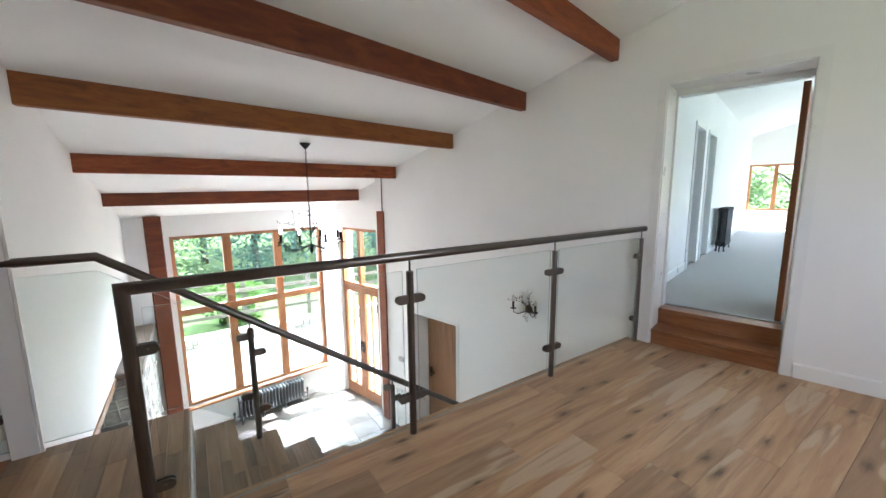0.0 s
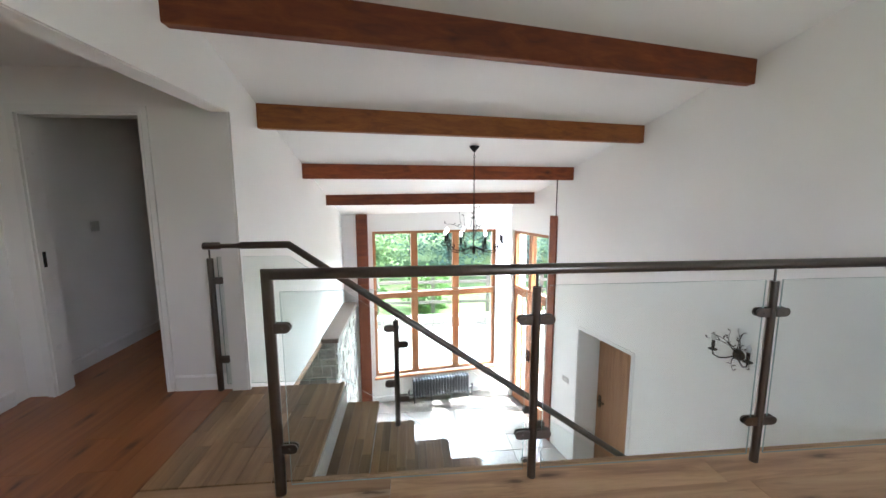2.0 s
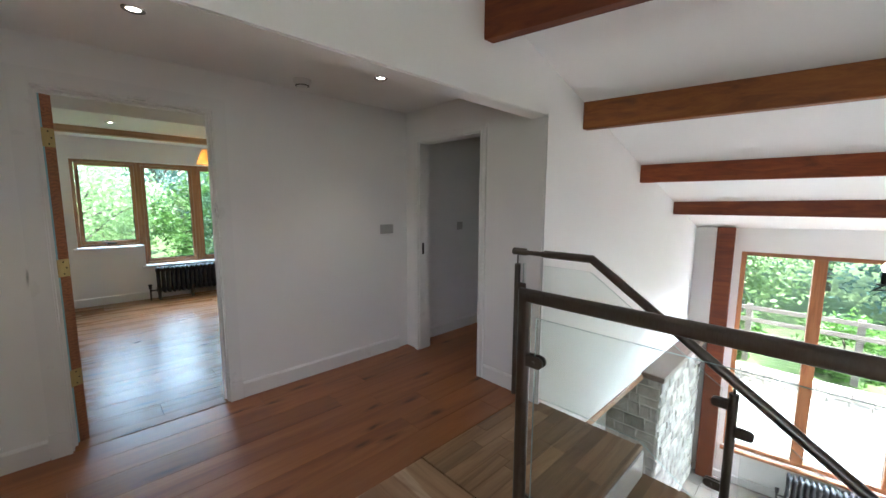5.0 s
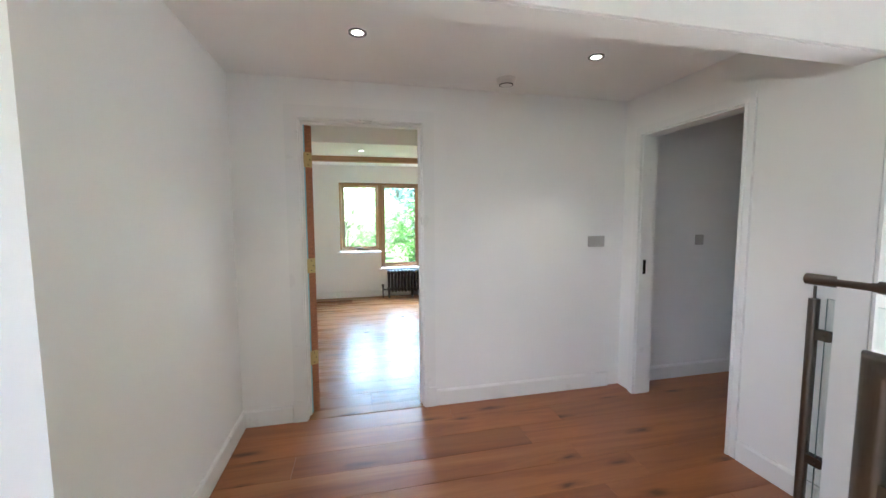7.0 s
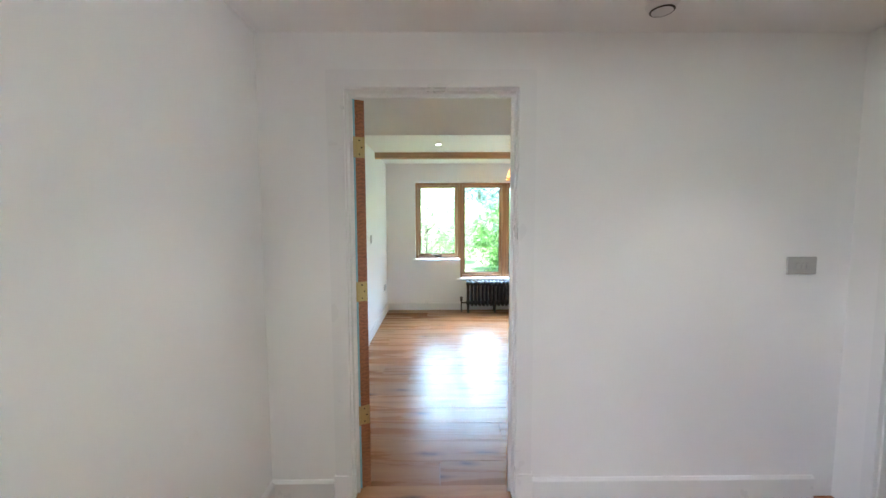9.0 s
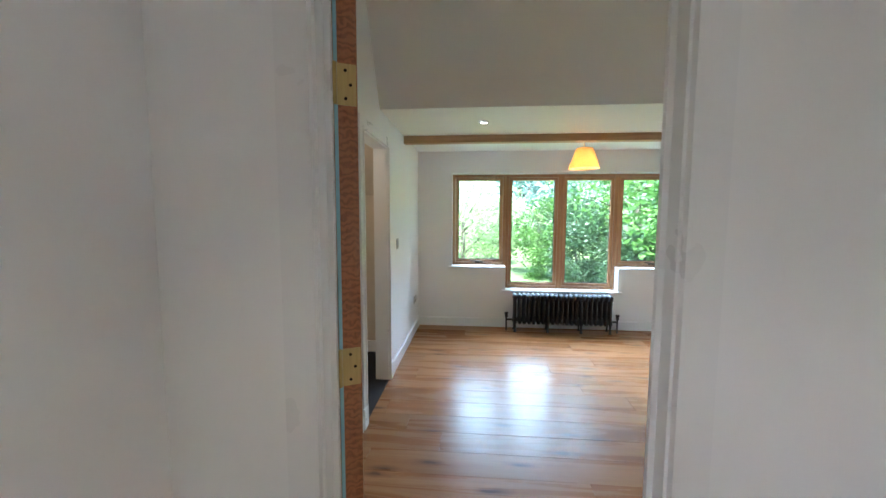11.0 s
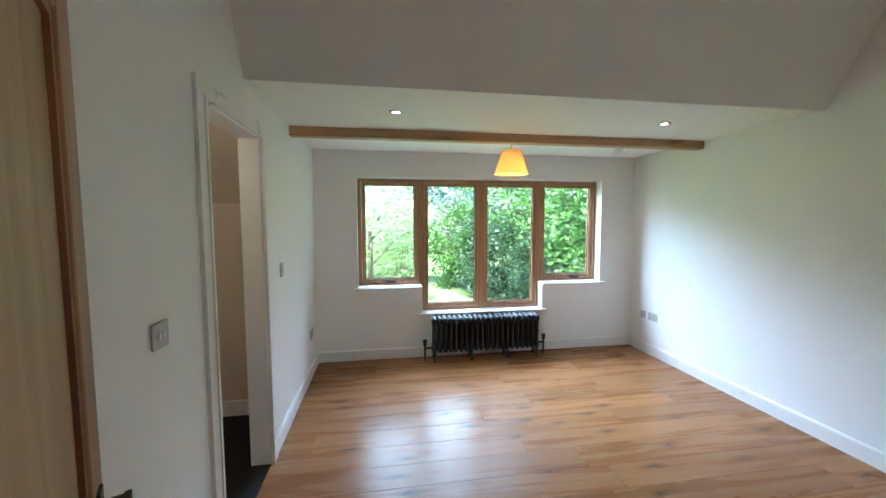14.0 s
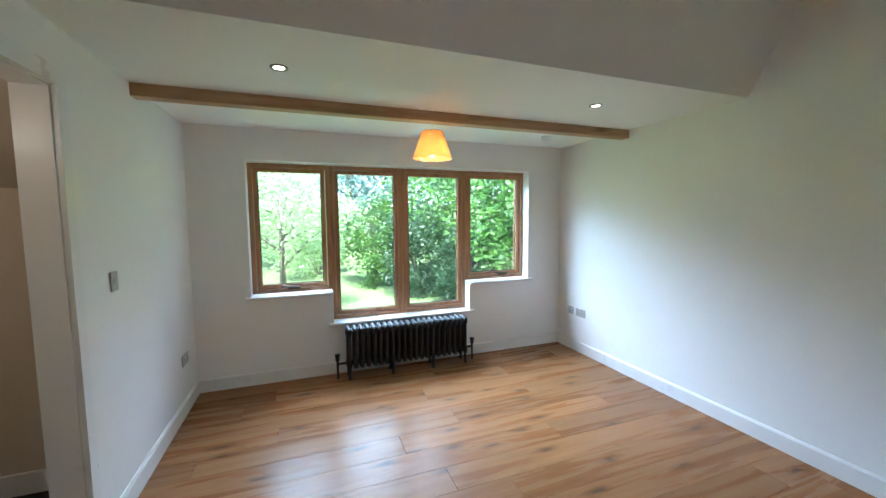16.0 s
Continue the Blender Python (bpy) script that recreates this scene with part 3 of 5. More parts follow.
# ---- doorways ----
def casing(name, axis, a0, a1, z0, z1, face, back, w=0.09, t=0.016, plinth=True, m=None, lining=0.028, sides=(1, 1), both=True):
    """Lining of a doorway with architraves on its face, and plinth blocks at the foot."""
    bm = bmesh.new()

    def b(p0, p1, q0, q1, r0, r1):
        box(bm, *((p0, p1, q0, q1) if axis == "x" else (q0, q1, p0, p1)), r0, r1)
    lo, hi = min(face, back), max(face, back)
    b(a0 - lining, a0, lo, hi, z0, z1 + lining), b(a1, a1 + lining, lo, hi, z0, z1 + lining)
    b(a0, a1, lo, hi, z1, z1 + lining)
    s = 1 if face > back else -1
    for f, sg in ((face, s), (back, -s)) if both else ((face, s),):
        q0, q1 = sorted((f - sg * 0.003, f + sg * t))
        for side, a in ((sides[0], a0), (sides[1], a1)):
            if not side:
                continue
            o = -1 if a == a0 else 1
            p0, p1 = sorted((a + o * 0.012, a + o * w))
            zb = z0
            if plinth:
                k0, k1 = sorted((f, f + sg * (t + 0.008)))
                b(min(p0, p1) - 0.004, max(p0, p1) + 0.006, k0, k1, z0, z0 + 0.145)
                zb = z0 + 0.145
            b(p0, p1, q0, q1, zb, z1 + w)
            e0, e1 = sorted((a + o * 0.008, a + o * 0.026))
            b(e0, e1, *sorted((f - sg * 0.004, f + sg * (t + 0.006))), zb, z1 + 0.0085)
        b(a0 - 0.012, a1 + 0.012, q0, q1, z1 + 0.012, z1 + w)
        b(a0 - 0.026, a1 + 0.026, *sorted((f - sg * 0.004, f + sg * (t + 0.006))), z1 + 0.0085, z1 + 0.026)
    return structure(name, bm, GLOSSWHITE, "white painted door lining and architrave", m)


casing("trim_bedroom_door", "y", 0.551, 1.353, 0, 2.028, DOORWALL, -2.352)
bm = bmesh.new()
box(bm, -2.325, -2.31, 0.551, 0.566, 0, 2.028), box(bm, -2.325, -2.31, 1.338, 1.353, 0, 2.028), box(bm, -2.325, -2.31, 0.566, 1.338, 2.013, 2.028)
structure("trim_door_stop", bm, GLOSSWHITE, "white painted door stop")
casing("trim_passage_door", "x", -2.065, -1.313, 0, 1.99, 3.0, 3.12, w=0.06, plinth=False)
casing("trim_closet_door", "x", -4.592, -3.885, 0, 2.027, BED_S, 0.04, w=0.085, both=False)
casing("trim_far_room_opening", "y", 0.923, 1.84, 0, 2.345, 0.0, 0.42, w=0.075, m=ROOM, plinth=False, both=False, lining=0.028)
bm = bmesh.new()
box(bm, 0.30, 0.418, 1.822, 1.84, RF, 2.30), box(bm, 0.30, 0.418, 0.923, 1.84, 2.30, 2.345)
structure("trim_far_room_frame", bm, GLOSSWHITE, "white painted inner door frame", ROOM)
for i, (u0, u1) in enumerate(((2.578, 3.222), (3.628, 4.272))):
    casing("trim_side_room_door_%d" % (i + 1), "x", u0, u1, RF, 2.32, 2.05, 2.2, w=0.07, m=ROOM, both=False)
casing("trim_hall_door", "y", 4.30, 5.237, HALL_FLOOR, -0.433, 0.0, 0.42, w=0.05, t=0.008, m=ROOM, both=False, plinth=False)

# edge bead round the passage opening
bm = bmesh.new()
box(bm, -0.712, -0.700, 0.144, 2.955, 2.014, 2.038), box(bm, -0.712, -0.700, 2.957, 2.980, 0.0, 2.038)
structure("trim_opening_bead", bm, WHITE, "plastered corner bead of the passage opening")

# ---- steps up to the far room ----
steps = thing("doorway_steps", "two dark-stained oak steps up to the carpeted room", "steps", m=ROOM)
STEPWOOD = timber("red_oak_step", (0.15, 0.055, 0.02), (0.27, 0.11, 0.045), (0.36, 0.17, 0.075), 0.32, "Y", 1.0, 0.12)
boxes("riser", STEPWOOD, steps, (0.0, 0.03, 0.927, 1.836, 0, 0.115))
boxes("tread", STEPWOOD, steps, (-0.025, 0.25, 0.927, 1.836, 0.115, 0.145), bevel=0.004)
boxes("riser", STEPWOOD, steps, (0.22, 0.238, 0.927, 1.836, 0.145, 0.265))
boxes("tread", STEPWOOD, steps, (0.20, 0.40, 0.927, 1.836, 0.265, 0.298), bevel=0.004)

boxes("threshold_strip", STEEL, steps, (0.375, 0.425, 0.93, 1.82, 0.2985, 0.304), bevel=0.002)

# ---- hall ceiling beams ----
for (ya, za), (yb, zb), d in (((1.36, 2.62), (2.214, 2.644), 0.08), ((2.307, 2.305), (3.162, 2.340), 0.08), ((3.464, 1.998), (4.220, 2.019), 0.08), ((4.71, 1.652), (5.373, 1.667), 0.08), ((5.89, 1.320), (6.432, 1.320), 0.08)):
    bm = bmesh.new()
    vs = []
    for x, y, z in ((LEFT - 0.03, ya, za), (rw(yb) + 0.05, yb + 0.01, zb)):
        top = roof(x, y) + 0.06
        vs.append([bm.verts.new((x, y, z)), bm.verts.new((x, y + d, z)), bm.verts.new((x, y + d, top)), bm.verts.new((x, y, top))])
    bm.faces.new(vs[0][::-1]), bm.faces.new(vs[1])
    for i in range(4):
        bm.faces.new((vs[0][i], vs[0][(i + 1) % 4], vs[1][(i + 1) % 4], vs[1][i]))
    bmesh.ops.bevel(bm, geom=bm.edges[:], offset=0.006, segments=1, affect="EDGES")
    tagged(part("ceiling_beam", bm, BEAM_GOLD if ya == 3.464 else BEAM), "red-brown stained timber beam under the sloping ceiling", "beam", "hall ceiling beams")

bm = bmesh.new()
box(bm, -5.45, -5.356, BED_S - 0.02, BED_N + 0.02, 2.216, 2.322, bevel=0.005)
tagged(part("ceiling_beam", bm, PINE), "pale timber beam across the bedroom ceiling", "beam")

# timber posts of the hall
bm = bmesh.new()
box(bm, -0.475, -0.270, -0.14, -0.004, HALL_FLOOR, 1.135, bevel=0.008)
tagged(part("timber_post", bm, BEAM, m=HW), "tall red-brown timber post beside the hall window", "post", "hall posts")
bm = bmesh.new()
box(bm, -0.025, 0.09, 5.845, 6.025, HALL_FLOOR, 1.148, bevel=0.008)
tagged(part("timber_post", bm, BEAM, m=ROOM), "tall red-brown timber post beside the glazed doors", "post", "hall posts")
bm = bmesh.new()
tube(bm, [(-0.02, 5.868, 1.148), (-0.02, 5.868, 1.70)], 0.008, 6)
tagged(part("hanging_rod", bm, IRON, m=ROOM), "thin dark steel rod from beam to post", "rod")


# ---- hall window ----
def window_frame(th, m, cols, rows, mull=0.085, depth=(0.04, 0.13), mat_v=None, mat_h=None, skip=()):
    """Frame of jambs, mullions and transoms with a pane in each light; cols and rows give the outer edges and the middles between."""
    mv, mh = mat_v or FRAME, mat_h or FRAME_H
    d0, d1 = depth
    x0, x1, z0, z1 = cols[0], cols[-1], rows[0], rows[-1]
    e = 0.055
    boxes("frame_stile", mv, th, (x0, x0 + e, d0, d1, z0, z1), bevel=0.004, m=m)
    boxes("frame_stile", mv, th, (x1 - e, x1, d0, d1, z0, z1), bevel=0.004, m=m)
    for c in cols[1:-1]:
        boxes("mullion", mv, th, (c - mull / 2, c + mull / 2, d0, d1 + 0.01, z0 + e, z1 - e), bevel=0.004, m=m)
    for z, nm in ((z0, "bottom_rail"), (z1 - e, "top_rail")):
        boxes(nm, mh, th, (x0 + e, x1 - e, d0, d1, z, z + e), bevel=0.004, m=m)
    for r in rows[1:-1]:
        boxes("transom", mh, th, (x0 + e, x1 - e, d0 - 0.012, d1, r - 0.055, r + 0.055), bevel=0.004, m=m)
    for i in range(len(cols) - 1):
        for j in range(len(rows) - 1):
            if (i, j) in skip:
                continue
            a = cols[i] + (e if i == 0 else mull / 2)
            b = cols[i + 1] - (e if i == len(cols) - 2 else mull / 2)
            lo, hi = rows[j] + (e if j == 0 else 0.055), rows[j + 1] - (e if j == len(rows) - 2 else 0.055)
            p = boxes("pane", PANE, th, (a, b, (d0 + d1) / 2, (d0 + d1) / 2 + 0.006, lo, hi), m=m)
            p.visible_shadow = False


hall_window = thing("window_1", "large six-light varnished timber hall window", "window", kind="structure")
window_frame(hall_window, HW, (-0.185, 0.60, 1.425, 2.25), (-2.03, -0.435, 0.81), mull=0.125)
boxes("window_sill", FRAME_H, hall_window, (-0.215, 2.28, -0.05, 0.04, -2.075, -2.032), bevel=0.006, m=HW)

side_window = thing("window_2", "varnished timber side glazing above the french doors", "window", kind="structure")
window_frame(side_window, SIDE, (0.13, 0.68, 1.25), (-0.30, 0.81))
french = thing("french_doors", "pair of closed glazed timber french doors to the patio", "door", kind="structure")
for a0, a1, hx in ((0.13, 0.69, 0.66), (0.69, 1.25, 0.72)):
    leaf_ob = boxes("door_leaf", FRAME, french, (a0 + 0.005, a0 + 0.10, 0.05, 0.10, HALL_FLOOR, -0.31), (a1 - 0.10, a1 - 0.005, 0.05, 0.10, HALL_FLOOR, -0.31),
                    (a0 + 0.10, a1 - 0.10, 0.05, 0.10, HALL_FLOOR, HALL_FLOOR + 0.22), (a0 + 0.10, a1 - 0.10, 0.05, 0.10, -0.42, -0.31), m=SIDE)
    boxes("glazing_bar", FRAME, leaf_ob, ((a0 + a1) / 2 - 0.012, (a0 + a1) / 2 + 0.012, 0.055, 0.09, HALL_FLOOR + 0.22, -0.42))
    p = boxes("pane", PANE, leaf_ob, (a0 + 0.10, a1 - 0.10, 0.072, 0.078, HALL_FLOOR + 0.22, -0.42))
    p.visible_shadow = False
    boxes("handle", IRON, leaf_ob, (hx - 0.012, hx + 0.012, 0.03, 0.05, -1.60, -1.38), (hx - 0.05, hx + 0.05, 0.01, 0.03, -1.48, -1.46))

hall_door = thing("door_1", "plain closed oak door in a deep white recess", "door", kind="structure", m=ROOM)
boxes("door_leaf", DOORWOOD, hall_door, (0.36, 0.40, 4.303, 5.234, HALL_FLOOR, -0.436), bevel=0.003)
boxes("door_handle", BRONZE, hall_door, (0.335, 0.36, 5.14, 5.18, -1.62, -1.45), (0.31, 0.335, 5.05, 5.18, -1.53, -1.515))

far_door = thing("door_2", "open timber door of the far room seen along its edge", "door", kind="structure", m=ROOM @ Matrix.Translation((0.43, 0.985, 0)) @ Matrix.Rotation(radians(-2), 4, "Z"))
boxes("door_leaf", DOOREDGE, far_door, (0.0, 0.78, -0.045, 0.0, RF + 0.012, 2.29), bevel=0.003)
boxes("door_handle", BRONZE, far_door, (0.70, 0.74, 0.0, 0.008, RF + 0.9, RF + 1.1), (0.63, 0.73, 0.008, 0.05, RF + 1.02, RF + 1.04))

# far room window
far_window = thing("window_3", "wide varnished timber window of the far room", "window", kind="structure")
FARW = ROOM @ Matrix.Translation((11.06, 0, 0)) @ Matrix.Rotation(radians(90), 4, "Z") @ Matrix.Scale(-1, 4, (0, 1, 0))
window_frame(far_window, FARW, (-2.6, -1.93, -1.26, -0.59, 0.08, 0.75, 1.42, 2.04), (RF + 0.52, 2.17), mull=0.10)

# ---- bedroom window ----
BW = Matrix.Translation((-6.455, 0, 0)) @ Matrix.Rotation(radians(90), 4, "Z")   # along +y, outwards
bed_window = thing("window_4", "four-light varnished oak window, middle lights deeper", "window", kind="structure")
for a0, a1, z0, opening in ((0.606, 1.312, 0.805, True), (1.312, 2.023, 0.50, False), (2.023, 2.735, 0.50, False), (2.735, 3.47, 0.805, True)):
    z1 = 2.006
    o = 0.038
    boxes("frame_stile", FRAME_Z, bed_window, (a0, a0 + o, 0, 0.09, z0, z1), bevel=0.003, m=BW)
    boxes("frame_stile", FRAME_Z, bed_window, (a1 - o, a1, 0, 0.09, z0, z1), bevel=0.003, m=BW)
    boxes("top_rail", FRAME_Y, bed_window, (a0 + o, a1 - o, 0, 0.09, z1 - o, z1), bevel=0.003, m=BW)
    boxes("bottom_rail", FRAME_Y, bed_window, (a0 + o, a1 - o, 0, 0.09, z0, z0 + o), bevel=0.003, m=BW)
    s0, s1, y0, y1, w = a0 + o + 0.004, a1 - o - 0.004, z0 + o + 0.004, z1 - o - 0.004, 0.034
    sash = boxes("sash", FRAME_Z, bed_window, (s0, s0 + w, 0.018, 0.075, y0, y1), (s1 - w, s1, 0.018, 0.075, y0, y1),
                 (s0 + w, s1 - w, 0.018, 0.075, y0, y0 + w), (s0 + w, s1 - w, 0.018, 0.075, y1 - w, y1), m=BW)
    p = boxes("pane", PANE, sash, (s0 + w, s1 - w, 0.045, 0.051, y0 + w, y1 - w))
    p.visible_shadow = False
    boxes("gasket", RUBBER, sash, (s0 + w, s1 - w, 0.038, 0.044, y0 + w, y0 + w + 0.008), (s0 + w, s0 + w + 0.008, 0.038, 0.044, y0 + w, y1 - w), (s1 - w - 0.008, s1 - w, 0.038, 0.044, y0 + w, y1 - w))
    if opening:
        c = (a0 + a1) / 2 + (0.0 if a0 < 1 else 0.1)
        hb = bmesh.new()
        box(hb, c - 0.05, c + 0.06, -0.012, 0.018, z0 + 0.030, z0 + 0.052, bevel=0.004)
        tube(hb, [(c + 0.05, -0.02, z0 + 0.05), (c - 0.01, -0.03, z0 + 0.055), (c - 0.08, -0.02, z0 + 0.062), (c - 0.11, -0.016, z0 + 0.068)], [0.010, 0.011, 0.008, 0.006], 8)
        part("window_handle", hb, BRONZE, bed_window, "dark bronze stay handle", True, BW)
for a0, a1, z in ((0.56, 1.312, 0.805), (1.26, 2.79, 0.50), (2.735, 3.52, 0.805)):
    boxes("window_sill", GLOSSWHITE, bed_window, (a0, a1, -0.155, 0.002, z - 0.028, z - 0.002), bevel=0.006, m=BW)


# ---- radiators ----
def radiator(name, label, mat, m, n, pitch, h, leg_at, group="radiators"):
    """A column radiator along local x, facing -y, standing on the floor."""
    th = thing(name, label, "radiator", group, m=m)
    zb, w = 0.095, 0.17
    bm = bmesh.new()
    for fy in (-w / 2 + 0.025, 0.0, w / 2 - 0.025):
        tube(bm, [(0, fy, zb + 0.05), (0, fy, h - 0.05)], 0.017, 8)
    for zz in (zb + 0.045, h - 0.045):
        box(bm, -0.021, 0.021, -w / 2, w / 2, zz - 0.04, zz + 0.04, bevel=0.014)
    col = mesh_of("column", bm, mat, True)
    legs = mesh_of_leg(mat, zb)
    for i in range(n):
        c = new("column", col)
        c.parent = th
        c.location = ((i - (n - 1) / 2) * pitch, 0, 0)
    for i in leg_at:
        for s in (-1, 1):
            g = new("leg", legs)
            g.parent = th
            g.matrix_basis = Matrix.Translation(((i - (n - 1) / 2) * pitch, 0, 0)) @ Matrix.Rotation(0 if s > 0 else math.pi, 4, "Z")
    half = n * pitch / 2
    for zz in (zb + 0.045, h - 0.045):
        bm = bmesh.new()
        tube(bm, [(-half, 0, zz), (half, 0, zz)], 0.026, 10)
        part("header", bm, mat, th, smooth=True)
    for s in (-1, 1):
        bm = bmesh.new()
        tube(bm, [(s * half, 0, zb + 0.045), (s * (half + 0.075), 0, zb + 0.045)], 0.012, 8)
        tube(bm, [(s * (half + 0.075), 0, 0.0), (s * (half + 0.075), 0, zb + 0.10)], [0.011, 0.011], 8)
        lathe(bm, [(0.018, 0.0), (0.022, 0.02), (0.014, 0.03), (0.024, 0.045), (0.024, 0.062), (0.01, 0.066)], 10, Matrix.Translation((s * (half + 0.075), 0, zb + 0.075)), True)
        part("valve", bm, mat, th, "small valve with a turned knob", True)
    return th


def mesh_of_leg(mat, zb):
    bm = bmesh.new()
    for y in (0.062,):
        tube(bm, [(0, y, 0.0), (0, y, 0.014), (0, y * 0.93, 0.045), (0, y * 0.9, zb + 0.03)], [0.022, 0.014, 0.012, 0.018], 8)
    return mesh_of("leg", bm, mat, True)


radiator("column_radiator", "black cast iron column radiator under the bedroom window", CAST, Matrix.Translation((-6.19, 2.01, 0)) @ Matrix.Rotation(radians(90), 4, "Z"), 21, 0.0585, 0.485, (0, 7, 14, 20))
radiator("column_radiator", "dark grey cast iron column radiator under the hall window", GREYCAST, HW @ Matrix.Translation((1.075, -0.14, HALL_FLOOR)), 20, 0.057, 0.47, (0, 6, 13, 19))
radiator("column_radiator", "tall black cast iron column radiator on the carpet", CAST, ROOM @ Matrix.Translation((5.2, 1.9, RF)), 13, 0.06, 0.82, (0, 12))

# ---- staircase ----
RISE, GOING, S0, S1 = 2.55 / 14, 0.277, 1.99, 3.03
stairs = thing("staircase", "oak staircase with narrow-stave treads and white risers", "staircase", m=Matrix.Translation((-0.03, 0, 0)))
for i in range(0, 14):
    z = -RISE * i
    x0, x1 = GOING * (i - 1), GOING * i
    if i:
        bm = bmesh.new()
        k = 5
        for j in range(k):
            w = (GOING + 0.03) / k
            a = x0 - 0.03 + j * w
            cut = S0 + (S1 - S0) * random.uniform(0.25, 0.75)
            for y0, y1 in ((S0, cut), (cut, S1)):
                box(bm, a + 0.0006, a + w - 0.0006, y0 + 0.0005, y1 - 0.0005, z - 0.035, z - random.uniform(0, 0.0006))
        part("tread", bm, STAVE, stairs)
    boxes("riser", GLOSSWHITE, stairs, (x1 - 0.035, x1 - 0.02, S0, S1 - 0.01, z - RISE, z - 0.036 if i else z - 0.024))
bm = bmesh.new()
for y0, y1 in ((S1 - 0.045, S1 - 0.012), (S0 + 0.003, S0 + 0.035)):
    pr = [(-0.04, -0.04), (GOING * 13 - 0.04, -0.04 - RISE * 13), (GOING * 13 - 0.04, -2.55), (GOING * 12.2, -2.55), (-0.04, -0.42)]
    lo, hi = [bm.verts.new((x, y0, max(-2.55, z - 0.18))) for x, z in pr], [bm.verts.new((x, y1, max(-2.55, z - 0.18))) for x, z in pr]
    bm.faces.new(lo), bm.faces.new(hi[::-1])
    for i in range(5):
        bm.faces.new((lo[i], lo[(i + 1) % 5], hi[(i + 1) % 5], hi[i]))
part("stringer", bm, GLOSSWHITE, stairs)
bm = bmesh.new()
box(bm, -0.01, 0.0, 1.99, 3.0, -0.2, -0.025)
structure("trim_stair_head", bm, GLOSSWHITE, "white board below the stair head")

# ---- glass balustrades ----
RY, RZ, RR = 1.90, 1.09, 0.026


def clamp(th, x, y, z, sx):
    """A rounded steel glass clamp that reaches from its post along x."""
    bm = bmesh.new()
    for s in (-1, 1):
        pts = [(0.0, -0.023)] + [(0.052 + 0.023 * math.sin(a), -0.023 * math.cos(a)) for a in [math.pi * i / 8 for i in range(9)]] + [(0.0, 0.023)]
        y0, y1 = (y + 0.006, y + 0.016) if s > 0 else (y - 0.016, y - 0.006)
        lo, hi = [bm.verts.new((x + sx * (0.018 + p), y0, z + q)) for p, q in pts], [bm.verts.new((x + sx * (0.018 + p), y1, z + q)) for p, q in pts]
        bm.faces.new(lo), bm.faces.new(hi[::-1])
        for i in range(len(pts)):
            j = (i + 1) % len(pts)
            bm.faces.new((lo[i], lo[j], hi[j], hi[i]))
        lathe(bm, [(0.006, 0), (0.006, 0.004), (0.003, 0.005)], 8, Matrix.Translation((x + sx * 0.055, y + s * 0.016, z)) @ Matrix.Rotation(radians(-90 * s), 4, "X"), True)
    part("glass_clamp", bm, STEEL, th, smooth=True)


def rail_post(th, x, y, z0, top, pin, sides, raked=False):
    bm = bmesh.new()
    tube(bm, [(x, y, z0), (x, y, top)], 0.0215, 14)
    p = part("post", bm, STEEL, th, smooth=True)
    if pin:
        bm = bmesh.new()
        tube(bm, [(x, y, top), (x, y, pin)], 0.006, 8)
        part("pin", bm, STEEL, p)
    for s in sides:
        up, low = ((0.80, 0.35) if s < 0 else (0.67, 0.23)) if raked else (0.84, 0.24)
        clamp(th, x, y, z0 + up, s), clamp(th, x, y, z0 + low, s)


def glass_sheet(th, pts, y):
    """An upright sheet of glass over a polygon of (x, z)."""
    bm = bmesh.new()
    lo, hi = [bm.verts.new((x, y - 0.004, z)) for x, z in pts], [bm.verts.new((x, y + 0.004, z)) for x, z in pts]
    bm.faces.new(lo), bm.faces.new(hi[::-1])
    ob = part("glass_panel", bm, GLASS, th)
    ob.visible_shadow = False
    bm = bmesh.new()
    for i in range(len(pts)):
        (a, b), (c, d) = pts[i], pts[(i + 1) % len(pts)]
        v = [bm.verts.new((a, y - 0.004, b)), bm.verts.new((c, y - 0.004, d)), bm.verts.new((c, y + 0.004, d)), bm.verts.new((a, y + 0.004, b))]
        bm.faces.new(v)
    part("polished_edge", bm, EDGE, ob)


rail = thing("glass_balustrade", "brushed steel and glass balustrade along the landing edge", "balustrade", "balustrades")
bm = bmesh.new()
wallx = rw(RY) - 0.004
tube(bm, [(-0.132, RY, 0.0), (-0.132, RY, RZ), (1.4, RY, RZ), (wallx, RY, RZ)], RR, 16)
part("handrail", bm, STEEL, rail, smooth=True)
for x, sides in ((1.118, (-1, 1)), (2.363, (-1, 1)), (3.575, (-1,))):
    rail_post(rail, x, RY, 0, 1.003, RZ - RR, sides)
clamp(rail, -0.132, RY, 0.84, 1), clamp(rail, -0.132, RY, 0.24, 1)
for x0, x1 in ((-0.08, 1.07), (1.165, 2.315), (2.41, 3.525)):
    glass_sheet(rail, [(x0, 0.045), (x1, 0.045), (x1, 1.009), (x0, 1.009)], RY)

